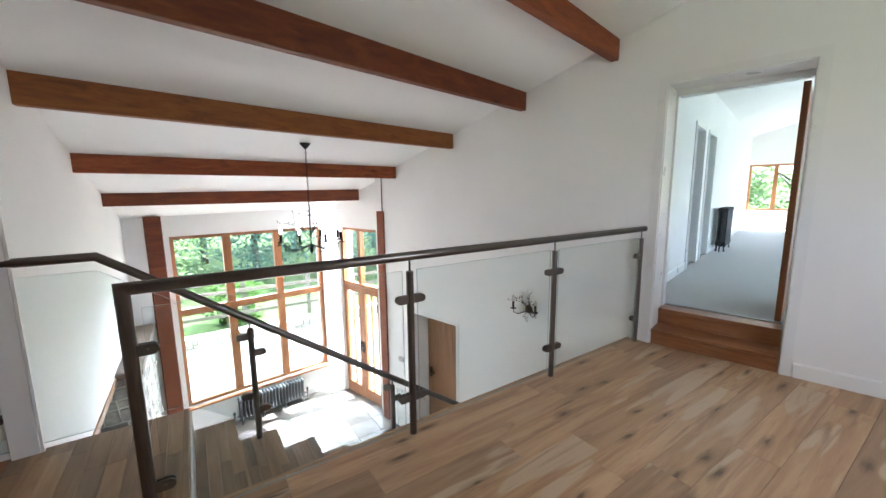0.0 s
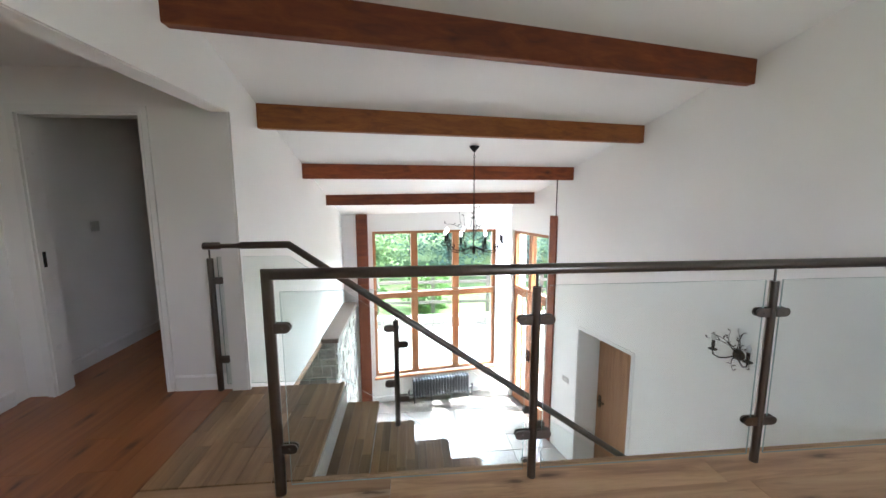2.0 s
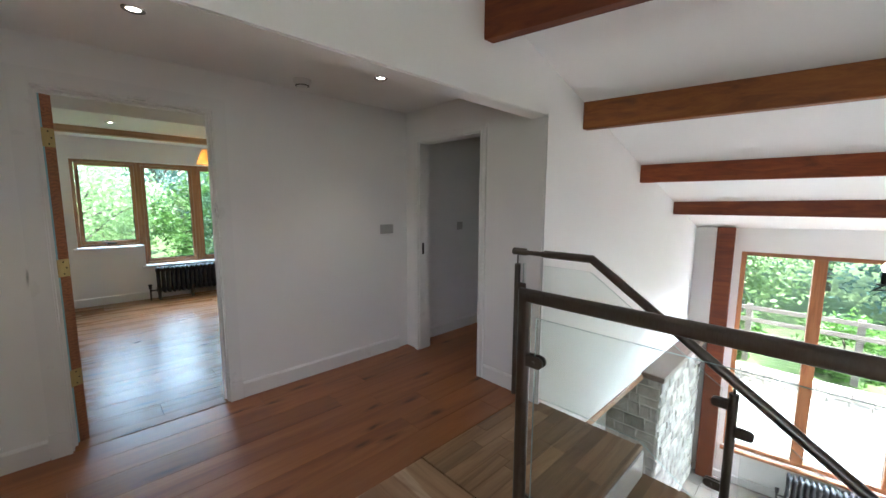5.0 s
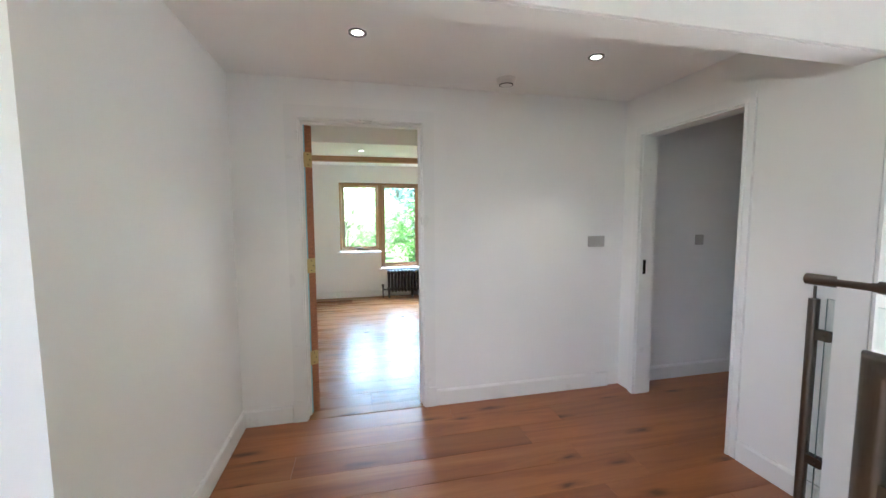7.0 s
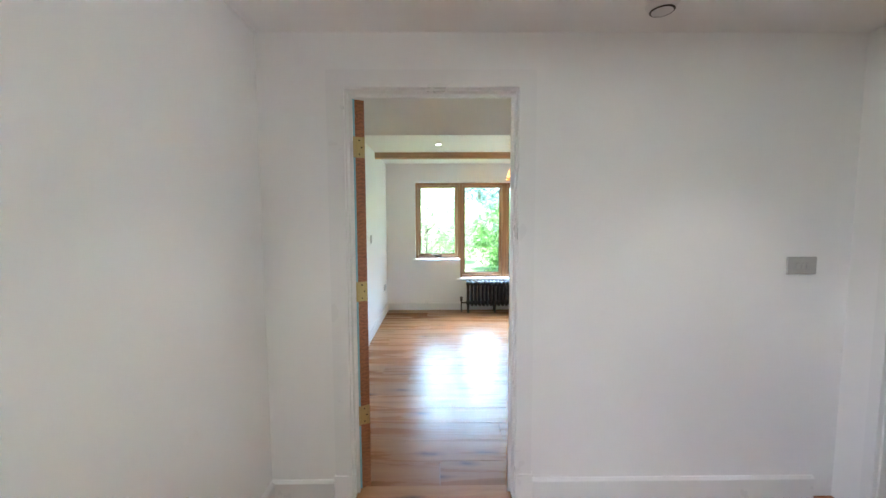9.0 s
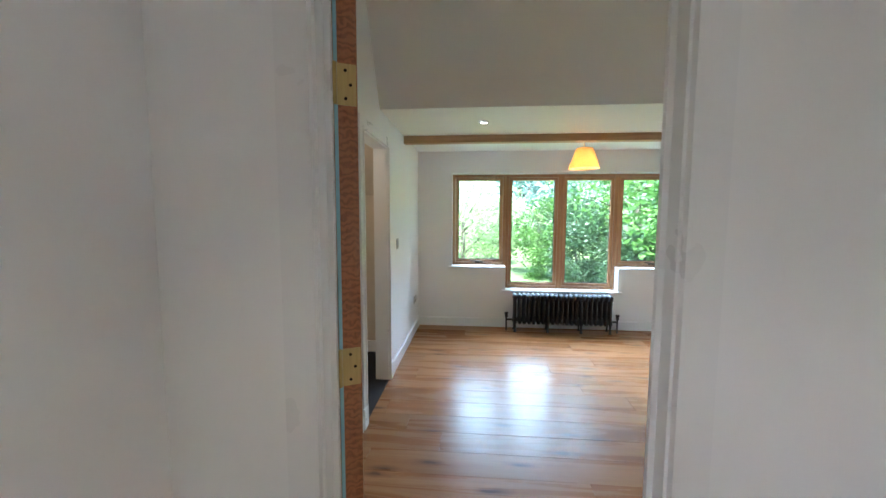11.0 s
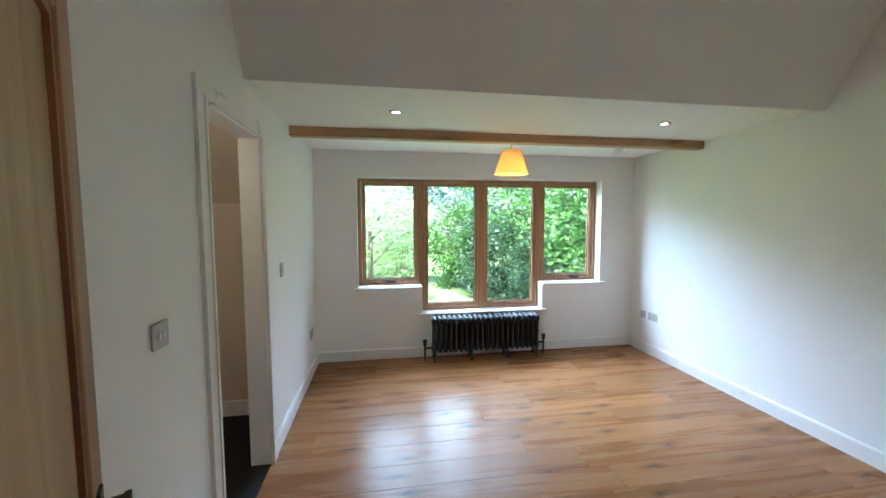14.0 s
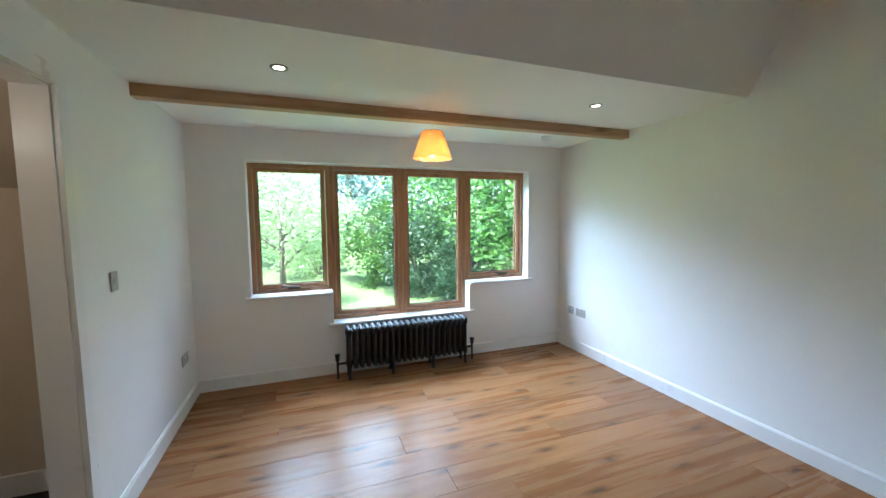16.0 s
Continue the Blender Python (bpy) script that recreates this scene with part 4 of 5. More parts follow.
SY = 2.975
slope = (-0.69 - 1.115) / (2.21 + 0.36)
outer = thing("glass_balustrade", "brushed steel and glass balustrade down the open side of the stairs", "balustrade", "balustrades")
bm = bmesh.new()
xe = 2.95
tube(bm, [(-0.955, SY, 1.093), (-0.366, SY, 1.095), (xe, SY, 1.095 + slope * (xe + 0.366))], RR, 16)
part("handrail", bm, STEEL, outer, smooth=True)
rail_post(outer, -0.92, SY, 0, 1.003, RZ - RR, (1,))
rail_post(outer, 0.395, SY, -0.364, 0.50, 1.095 + slope * (0.395 + 0.366) - RR, (-1, 1), True)
rail_post(outer, 1.50, SY, -RISE * 6, -RISE * 6 + 0.80, 1.095 + slope * (1.5 + 0.366) - RR, (-1, 1), True)
rail_post(outer, 2.60, SY, -RISE * 10, -RISE * 10 + 0.82, 1.095 + slope * (2.6 + 0.366) - RR, (-1,), True)
g = slope
glass_sheet(outer, [(-0.87, 0.045), (-0.02, 0.045), (0.345, 0.045 + g * 0.365), (0.345, 1.012 + g * 0.711), (-0.366, 1.012), (-0.87, 1.012)], SY)
for x0, x1 in ((0.445, 1.45), (1.55, 2.55)):
    glass_sheet(outer, [(x0, 0.06 + g * (x0 + 0.03)), (x1, 0.06 + g * (x1 + 0.03)), (x1, 1.012 + g * (x1 + 0.366)), (x0, 1.012 + g * (x0 + 0.366))], SY)

# ---- bedroom door, open towards the wall ----
bed_door = thing("door_3", "open panelled timber door resting near the bedroom wall", "door", kind="structure",
                 m=Matrix.Translation((-2.335, 0.566, 0.008)) @ Matrix.Rotation(radians(180 + 26.5), 4, "Z"))
W, H, T = 0.77, 2.005, 0.057   # local x along the leaf, face at -y looks into the room
st = 0.105
leaf_ob = boxes("stile", PANELWOOD, bed_door, (0.003, st, -T, 0, 0, H), bevel=0.003)
boxes("stile", DOORWOOD, bed_door, (W - st, W, -T, 0, 0, H), bevel=0.003)
boxes("hinge_edge", DOOREDGE, bed_door, (0.0, 0.0032, -T + 0.002, -0.002, 0.001, H - 0.001), label="red grained raw timber edge")
boxes("undercoat_strip", TAPE, bed_door, (-0.0006, 0.003, -0.0075, 0.0015, 0.001, H - 0.001), label="pale blue undercoat along the edge")
rails = ((0, 0.2), (0.82, 1.0), (1.9, H))
for z0, z1 in rails:
    boxes("rail", DOORWOOD, bed_door, (st, W - st, -T + 0.001, -0.001, z0 + 0.0, z1), bevel=0.003)
for z0, z1 in ((0.2, 0.82), (1.0, 1.9)):
    boxes("panel", PANELWOOD, bed_door, (st, W - st, -T + 0.016, -0.016, z0, z1))
    boxes("panel_moulding", MOULDWOOD, bed_door, *[(a, b, y0, y1, c, d) for y0, y1 in ((-T + 0.006, -T + 0.017), (-0.017, -0.006)) for a, b, c, d in ((st, st + 0.018, z0, z1), (W - st - 0.018, W - st, z0, z1), (st + 0.018, W - st - 0.018, z0, z0 + 0.018), (st + 0.018, W - st - 0.018, z1 - 0.018, z1))])
for z in (0.40, 1.053, 1.775):
    bm = bmesh.new()
    box(bm, -0.003, 0.0005, -T + 0.004, -0.006, z - 0.05, z + 0.05)
    tube(bm, [(-0.006, 0.001, z - 0.05), (-0.006, 0.001, z + 0.05)], 0.0062, 10)
    hin = part("hinge", bm, BRASS, bed_door, "aged brass butt hinge")
    boxes("frame_leaf", BRONZE, hin, (-0.0105, -0.0065, 0.0, 0.022, z - 0.05, z + 0.05))
    bm = bmesh.new()
    for k in (-0.034, 0.0, 0.034):
        lathe(bm, [(0.0042, 0), (0.0042, 0.0008)], 8, Matrix.Translation((-0.003, -T / 2 - 0.004 + (0.006 if k else -0.006), z + k)) @ Matrix.Rotation(radians(-90), 4, "Y"), True)
    part("screw", bm, IRON, hin)
for side, y in ((-1, -T), (1, 0.0)):
    boxes("door_handle", BRONZE, bed_door, (W - 0.075, W - 0.035, *sorted((y, y + side * 0.006)), 0.835, 0.985), (W - 0.061, W - 0.049, *sorted((y + side * 0.006, y + side * 0.05)), 0.945, 0.957),
          (W - 0.15, W - 0.045, *sorted((y + side * 0.040, y + side * 0.052)), 0.939, 0.959), (W - 0.155, W - 0.135, *sorted((y + side * 0.040, y + side * 0.052)), 0.905, 0.959), label="dark bronze lever handle on a plate")


# ---- stone chimney ----
chimney = thing("stone_chimney", "rubble stone chimney breast with a wooden shelf on top", "chimney")
boxes("core", MORTAR, chimney, (-1.1, -0.525, 5.22, 6.98, HALL_FLOOR, -0.53))
boxes("mantel_shelf", OLDWOOD, chimney, (-1.1, -0.475, 5.17, 7.02, -0.53, -0.465), bevel=0.008)


def stones(parent, m, w, h, size, depth, mat, name="stone"):
    """Courses of uneven stones over a face of w by h, proud of it along -y."""
    z = 0.0
    while z < h - 0.03:
        ch = min(h - z, random.uniform(0.6, 1.3) * size)
        x = 0.0
        while x < w - 0.02:
            cw = min(w - x, random.uniform(0.7, 2.0) * size)
            if w - x - cw < 0.05:
                cw = w - x
            bm = bmesh.new()
            g = 0.007
            vs = box(bm, x + g, x + cw - g, -depth * random.uniform(0.5, 1.2), 0.01, z + g, z + ch - g)
            for v in vs:
                if v.co.y < 0:
                    v.co.x += random.uniform(-1, 1) * 0.1 * size
                    v.co.z += random.uniform(-1, 1) * 0.1 * size
                    v.co.y *= random.uniform(0.6, 1.2)
            bmesh.ops.bevel(bm, geom=[e for e in bm.edges if all(v.co.y < -0.002 for v in e.verts)], offset=0.25 * min(cw, ch, depth * 2), segments=1, affect="EDGES")
            part(name, bm, mat, parent, m=m)
            x += cw
        z += ch


stones(chimney, Matrix.Translation((-1.1, 5.22, HALL_FLOOR)), 0.575, 2.02, 0.15, 0.02, STONE)
stones(chimney, Matrix.Translation((-0.525, 5.22, HALL_FLOOR)) @ Matrix.Rotation(radians(90), 4, "Z"), 1.76, 2.02, 0.15, 0.025, STONE)

bm = bmesh.new()
box(bm, -0.84, -0.70, 3.05, 7.1, -0.56, -0.495, bevel=0.004)
structure("trim_wall_foot", bm, FRAME_Y, "varnished timber board along the foot of the upper wall")


# ---- chandelier ----
def sprig(bm, base, direction, length, curl, n_leaf, leafsize=0.028, r=0.0032):
    """A curled iron twig with small leaves."""
    d = Vector(direction).normalized()
    side = d.cross(Vector((0, 0, 1)))
    side = side.normalized() if side.length > 0.1 else Vector((1, 0, 0))
    pts, p = [], Vector(base)
    for i in range(9):
        pts.append(p.copy())
        d = (Matrix.Rotation(curl / 8, 3, side) @ d).normalized()
        p = p + d * length / 8
    tube(bm, pts, [r * (1 - 0.07 * i) for i in range(9)], 6)
    for k in range(n_leaf):
        q = pts[2 + int(k * 6 / max(1, n_leaf - 1))] if n_leaf > 1 else pts[-1]
        a = random.uniform(0, 6.28)
        o = Vector((math.cos(a), math.sin(a), random.uniform(0.2, 1.0))).normalized()
        w = o.cross(Vector((0.3, 0.5, 0.8))).normalized() * leafsize * 0.3
        nrm = o.cross(w).normalized() * leafsize * 0.08
        a0, a1 = bm.verts.new(q), bm.verts.new(q + o * leafsize * 1.4)
        b0, b1 = bm.verts.new(q + o * leafsize * 0.7 + w + nrm), bm.verts.new(q + o * leafsize * 0.7 - w + nrm)
        c0 = bm.verts.new(q + o * leafsize * 0.7 - nrm * 2)
        bm.faces.new((a0, b0, a1)), bm.faces.new((a0, a1, b1)), bm.faces.new((a0, c0, b0)), bm.faces.new((c0, a1, b0)), bm.faces.new((a0, b1, c0)), bm.faces.new((c0, b1, a1))


def candle_lamp(parent, p, lit):
    bm = bmesh.new()
    mt = Matrix.Translation(p)
    lathe(bm, [(0.004, -0.006), (0.034, 0.0), (0.036, 0.006), (0.012, 0.008), (0.0135, 0.06), (0.0135, 0.085), (0.003, 0.087)], 12, mt, True)
    c = part("candle_holder", bm, IRON, parent, "black drip pan and candle sleeve", True)
    bm = bmesh.new()
    lathe(bm, [(0.008, 0.085), (0.016, 0.098), (0.020, 0.114), (0.015, 0.132), (0.006, 0.147), (0.001, 0.151)], 12, mt, True)
    part("bulb", bm, lit, c, "opal candle bulb", True)


CX, CY = 1.255, 4.50
CTOP = roof(CX, CY)
chand = thing("chandelier", "black wrought iron twig chandelier with eight candle bulbs", "chandelier", m=Matrix.Translation((CX, CY, 0)))
bm = bmesh.new()
lathe(bm, [(0.058, CTOP - 0.002), (0.056, CTOP - 0.016), (0.03, CTOP - 0.045), (0.008, CTOP - 0.07)], 16, None, True)
part("ceiling_rose", bm, IRON, chand, smooth=True)
bm = bmesh.new()
z, k = CTOP - 0.07, 0
while z > 1.36:
    t = [(0.009 * math.cos(a), 0.0, z - 0.018 + 0.02 * math.sin(a)) if k % 2 else (0.0, 0.009 * math.cos(a), z - 0.018 + 0.02 * math.sin(a)) for a in [i * math.pi / 4 for i in range(9)]]
    tube(bm, t, 0.0026, 5, False)
    z, k = z - 0.031, k + 1
part("chain", bm, IRON, chand)
bm = bmesh.new()
tube(bm, [(0, 0, 1.37), (0, 0, 0.80)], 0.007, 8)
lathe(bm, [(0.006, 0.87), (0.024, 0.86), (0.03, 0.835), (0.018, 0.81), (0.022, 0.795), (0.006, 0.765), (0.001, 0.755)], 12, None, True)
part("stem", bm, IRON, chand, smooth=True)
for i in range(8):
    a = math.pi * 2 * i / 8 + 0.2
    ca, sa = math.cos(a), math.sin(a)
    bm = bmesh.new()
    pts = []
    for j in range(15):
        f = j / 14
        r = 0.02 + 0.34 * f + 0.035 * math.sin(f * math.pi)
        zz = 0.86 - 0.06 * math.sin(f * 3.6) + (0.055 * (f - 0.6) / 0.4 if f > 0.6 else 0)
        pts.append((r * ca, r * sa, zz))
    pts[-1] = (0.345 * ca, 0.345 * sa, 0.918)
    pts[-2] = (0.385 * ca, 0.385 * sa, 0.885)
    tube(bm, pts, 0.0052, 7)
    cur = [(0.30 * ca, 0.30 * sa, 0.80)]
    for j in range(12):
        b = -0.8 + j * 0.5
        rr = 0.045 * (1 - j / 14)
        cur.append(((0.27 + rr * math.cos(b)) * ca, (0.27 + rr * math.cos(b)) * sa, 0.845 + rr * math.sin(b)))
    tube(bm, cur, 0.0038, 6)
    arm = part("arm", bm, IRON, chand, smooth=True)
    candle_lamp(chand, (0.345 * ca, 0.345 * sa, 0.922), OPAL)
for i in range(10):
    a = math.pi * 2 * i / 10 + 0.3
    ca, sa = math.cos(a), math.sin(a)
    bm = bmesh.new()
    if i % 3 == 0:
        sprig(bm, (0, 0, 0.93), (0.95 * ca, 0.95 * sa, 0.05), 0.42, 1.5, 1, 0.03, 0.0034)
    else:
        sprig(bm, (0, 0, 0.95), (0.55 * ca, 0.55 * sa, 0.8), 0.40, (0.9, -0.9, 1.4)[i % 3], 5, 0.03, 0.0032)
    part("twig", bm, IRON, chand)

# ---- wall sconce ----
sconce = thing("wall_sconce", "black iron twig wall light with leaves and two candles", "wall light", m=ROOM @ Matrix.Translation((-0.004, 3.06 * V, 0.06)))
bm = bmesh.new()
lathe(bm, [(0.05, 0.0), (0.046, 0.014), (0.02, 0.02), (0.012, 0.045)], 14, Matrix.Rotation(radians(-90), 4, "Y"), True)
part("wall_plate", bm, BRONZE, sconce, smooth=True)
for s in (-1, 1):
    bm = bmesh.new()
    tube(bm, [(-0.03, 0, 0), (-0.07, s * 0.06, -0.04), (-0.10, s * 0.10, -0.05), (-0.12, s * 0.14, -0.03), (-0.12, s * 0.145, 0.012)], 0.0055, 7)
    part("arm", bm, IRON, sconce, smooth=True)
    candle_lamp(sconce, (-0.12, s * 0.145, 0.012), UNLIT)
for dy, dz, ln, cu in ((0.1, 1, 0.30, 1.0), (0.5, 0.9, 0.26, -1.2), (-0.5, 0.9, 0.22, 1.2), (0.9, 0.4, 0.22, 1.5), (-0.95, 0.3, 0.17, -1.6), (0.7, -0.6, 0.18, -1.4), (-0.6, -0.7, 0.15, 1.3), (0.25, 0.9, 0.26, -1.0), (-0.3, 1, 0.2, -1.4)):
    bm = bmesh.new()
    sprig(bm, (-0.02, 0, 0.01), (-0.22, dy, dz), ln, cu, 5, 0.030, 0.004)
    part("twig", bm, IRON, sconce)


# ---- small fittings ----
bm = bmesh.new()
box(bm, -2.0655, -2.0635, 3.03, 3.055, 0.95, 1.06), box(bm, -2.0645, -2.059, 3.036, 3.049, 0.985, 1.02)
tagged(part("strike_plate", bm, IRON), "small black metal latch keep on the door lining", "latch plate")


def plate_thing(name, label, category, m, w, h, rockers=0, slots=0, group=""):
    """A wall plate in the local x-z plane, facing -y."""
    th = thing(name, label, category, group, m=m)
    bm = bmesh.new()
    box(bm, -w / 2, w / 2, -0.009, 0.0, -h / 2, h / 2, bevel=0.003)
    part("plate", bm, SATIN, th)
    for i in range(rockers):
        c = (i - (rockers - 1) / 2) * 0.024
        boxes("rocker", SATIN if rockers != 2 else PLASTIC, th, (c - 0.0085, c + 0.0085, -0.0135, -0.0088, -0.014, 0.014), bevel=0.002)
    for i in range(slots):
        c = (i - (slots - 1) / 2) * 0.07
        boxes("socket_slots", RUBBER, th, (c - 0.003, c + 0.003, -0.0096, -0.0088, 0.004, 0.014), (c - 0.014, c - 0.008, -0.0096, -0.0088, -0.012, -0.006), (c + 0.008, c + 0.014, -0.0096, -0.0088, -0.012, -0.006))
        boxes("rocker", PLASTIC, th, (c + 0.012, c + 0.024, -0.0125, -0.0088, 0.012, 0.03), bevel=0.002)
    return th


def at_wall(x, y, z, face):
    """face: the way the plate looks, in degrees from -y."""
    return Matrix.Translation((x, y, z)) @ Matrix.Rotation(radians(face), 4, "Z")


plate_thing("light_switch", "white double light switch plate on the passage wall", "switch", at_wall(DOORWALL + 0.001, 2.755, 1.195, 90), 0.147, 0.086, 3)
plate_thing("light_switch", "white light switch plate beyond the passage doorway", "switch", at_wall(DOORWALL + 0.001, 3.75, 1.19, 90), 0.086, 0.086, 1)
plate_thing("light_switch", "white two-gang light switch plate in the bedroom", "switch", at_wall(-3.49, BED_S + 0.001, 1.172, 180), 0.086, 0.086, 2)
plate_thing("room_thermostat", "small white and grey thermostat plate in the bedroom", "thermostat", at_wall(-4.978, BED_S + 0.001, 1.193, 180), 0.07, 0.10, 1)
plate_thing("wall_socket", "white double wall socket near the bedroom corner", "socket", at_wall(-6.02, BED_S + 0.001, 0.413, 180), 0.147, 0.086, 0, 2, "bedroom sockets")
plate_thing("wall_socket", "small white aerial socket plate", "socket", at_wall(-6.095, BED_N - 0.001, 0.44, 0), 0.086, 0.086, 0, 1, "bedroom sockets")
plate_thing("wall_socket", "white double wall socket by the bedroom window", "socket", at_wall(-5.937, BED_N - 0.001, 0.44, 0), 0.147, 0.086, 0, 2, "bedroom sockets")
plate_thing("light_switch", "white light switch plate beside the hall door", "switch", ROOM @ Matrix.Translation((-0.001, 5.5, -1.3)) @ Matrix.Rotation(radians(-90), 4, "Z"), 0.147, 0.086, 2)


def downlight(x, y, z, power, group):
    th = thing("downlight", "round recessed chrome downlight, switched on", "downlight", group, m=Matrix.Translation((x, y, z)))
    bm = bmesh.new()
    lathe(bm, [(0.027, -0.001), (0.032, -0.006), (0.044, -0.005), (0.046, 0.0)], 24)
    part("bezel", bm, STEEL, th, smooth=True)
    bm = bmesh.new()
    lathe(bm, [(0.001, -0.0015), (0.027, -0.0015)], 24)
    part("lens", bm, LAMP_ON, th)
    li = new("downlight_beam", bpy.data.lights.new("downlight_beam", "SPOT"))
    li.data.energy, li.data.spot_size, li.data.spot_blend, li.data.shadow_soft_size, li.data.color = power, radians(95), 0.6, 0.03, (1, 0.86, 0.68)
    li.location = (x, y, z - 0.01)


for y in (0.93, 2.25):
    downlight(-1.585, y, 2.292, 1.0, "passage downlights")
for y in (0.98, 3.055):
    downlight(-4.849, y, 2.29, 0.6, "bedroom downlights")

alarm = thing("smoke_alarm", "round white smoke alarm on the passage ceiling", "smoke alarm", m=Matrix.Translation((-2.01, 1.88, 2.292)))
bm = bmesh.new()
lathe(bm, [(0.001, -0.045), (0.035, -0.044), (0.05, -0.036), (0.056, -0.02), (0.062, -0.016), (0.064, 0.0)], 28)
part("cover", bm, PLASTIC, alarm, smooth=True)
bm = bmesh.new()
lathe(bm, [(0.040, -0.0425), (0.046, -0.0405), (0.046, -0.0375)], 28)
part("vent_ring", bm, RUBBER, alarm)
alarm2 = thing("smoke_alarm", "round white alarm on the low bedroom ceiling", "smoke alarm", m=Matrix.Translation((-5.84, 3.35, 2.29)))
bm = bmesh.new()
lathe(bm, [(0.001, -0.035), (0.04, -0.034), (0.05, -0.02), (0.055, 0.0)], 24)
part("cover", bm, PLASTIC, alarm2, smooth=True)

# ---- pendant lamp ----
LX, LY = -5.40, 2.01
pend = thing("pendant_lamp", "orange woven conical pendant shade with a lit bulb", "pendant lamp", m=Matrix.Translation((LX, LY, 0.022)))
SHADE, sn, sl, sb = material("orange_woven_shade", (0.78, 0.52, 0.25), 0.8)
sv = mapped(sn, sl)
sf = noise_of(sn, sl, sv, 130, 2)
sl.new(ramp_of(sn, sl, sf, [(0.35, (0.60, 0.34, 0.12)), (0.65, (0.88, 0.64, 0.34))]), sb.inputs["Base Color"])
bump_of(sn, sl, sb, sf, 0.6, 0.004)
stl, smx = sn.new("ShaderNodeBsdfTranslucent"), sn.new("ShaderNodeMixShader")
stl.inputs[0].default_value = (0.95, 0.66, 0.32, 1)
smx.inputs[0].default_value = 0.55
sl.new(sb.outputs[0], smx.inputs[1]), sl.new(stl.outputs[0], smx.inputs[2]), sl.new(smx.outputs[0], sn["Material Output"].inputs[0])
bm = bmesh.new()
lathe(bm, [(0.147, 1.925), (0.150, 1.925), (0.082, 2.128), (0.079, 2.128), (0.147, 1.925)], 32)
part("shade", bm, SHADE, pend, smooth=True)
bm = bmesh.new()
tube(bm, [(0, 0, 2.10), (0, 0, 2.196)], 0.006, 8)
lathe(bm, [(0.016, 2.03), (0.018, 2.09), (0.01, 2.11)], 12, None, True)
part("cord", bm, PLASTIC, pend, smooth=True)
bm = bmesh.new()
for a in (0, 2.1, 4.2):
    tube(bm, [(0.012 * math.cos(a), 0.012 * math.sin(a), 2.10), (0.078 * math.cos(a), 0.078 * math.sin(a), 2.122)], 0.002, 5)
part("shade_carrier", bm, STEEL, pend)
bm = bmesh.new()
lathe(bm, [(0.001, 1.942), (0.018, 1.947), (0.03, 1.965), (0.03, 1.985), (0.016, 2.02), (0.014, 2.035)], 16)
part("bulb", bm, BULB_ON, pend, smooth=True)
pl = new("pendant_bulb_light", bpy.data.lights.new("pendant_bulb_light", "POINT"))
pl.data.energy, pl.data.shadow_soft_size, pl.data.color = 0.28, 0.03, (1, 0.74, 0.42)
pl.location = (LX, LY, 1.945)

cl = new("closet_bulb_light", bpy.data.lights.new("closet_bulb_light", "POINT"))
cl.data.energy, cl.data.shadow_soft_size, cl.data.color = 0.4, 0.04, (1, 0.84, 0.62)
cl.location = (-3.75, -0.35, 1.95)


# ---- outdoors ----
def terrain(x, y):
    """The ground falls from the garden behind the bedroom to the patio before the hall."""
    t = min(1, max(0, (-4.5 - x) / 2.0))
    t = t * t * (3 - 2 * t)
    far = min(6, max(0, y - 16) * 0.05) + min(5, max(0, -x - 15) * 0.06) + min(7, max(0, x - 17) * 0.1)
    return -2.66 * (1 - t) - 0.75 * t + far


bm = bmesh.new()
gx = [-400, -160, -80, -45, -30] + [-24 + i * 1.5 for i in range(13)] + [-4.5, -3, 0, 5, 10, 20, 35, 60, 120, 400]
gy = [-400, -120, -50, -20, -8, 0, 4, 8, 12, 14, 18, 25, 40, 70, 140, 400]
grid = {}
for i, x in enumerate(gx):
    for j, y in enumerate(gy):
        grid[i, j] = bm.verts.new((x, y, terrain(x, y)))
for i in range(len(gx) - 1):
    for j in range(len(gy) - 1):
        bm.faces.new((grid[i, j], grid[i + 1, j], grid[i + 1, j + 1], grid[i, j + 1]))
structure("ground", bm, GRASS, "green meadow ground")
slab("pavement_patio", [(-4.5, 7.2), (9, 6.0), (11, 11.6), (-4.5, 11.5)], -2.63, -2.58, GRAVEL, "sunlit pale gravel patio")

wall_ob = thing("garden_wall", "low dry stone wall at the patio's edge", "wall")
boxes("core", MORTAR, wall_ob, (-4.5, 9.0, 11.5, 11.85, -2.66, -2.30))
stones(wall_ob, Matrix.Translation((-4.5, 11.5, -2.62)), 13.5, 0.34, 0.17, 0.05, STONE)

fence = thing("post_and_rail_fence", "weathered post and rail timber fence above the patio wall", "fence")
for i in range(8):
    boxes("post", FENCEWOOD, fence, (-4.5 + i * 1.9, -4.38 + i * 1.9, 12.6, 12.72, -2.5, -1.02))
for z in (-2.1, -1.75, -1.4, -1.1):
    boxes("rail", FENCEWOOD, fence, (-4.6, 9.2, 12.56, 12.6, z - 0.05, z + 0.05))
outbuilding = thing("outbuilding", "pale rubble stone gable of an outbuilding", "building")
boxes("wall", STONE, outbuilding, (-3.6, -1.05, 9.2, 14, -2.66, 2.6))
boxes("roof", SLATE, outbuilding, (-3.8, -0.95, 9.1, 14.1, 2.6, 2.75))


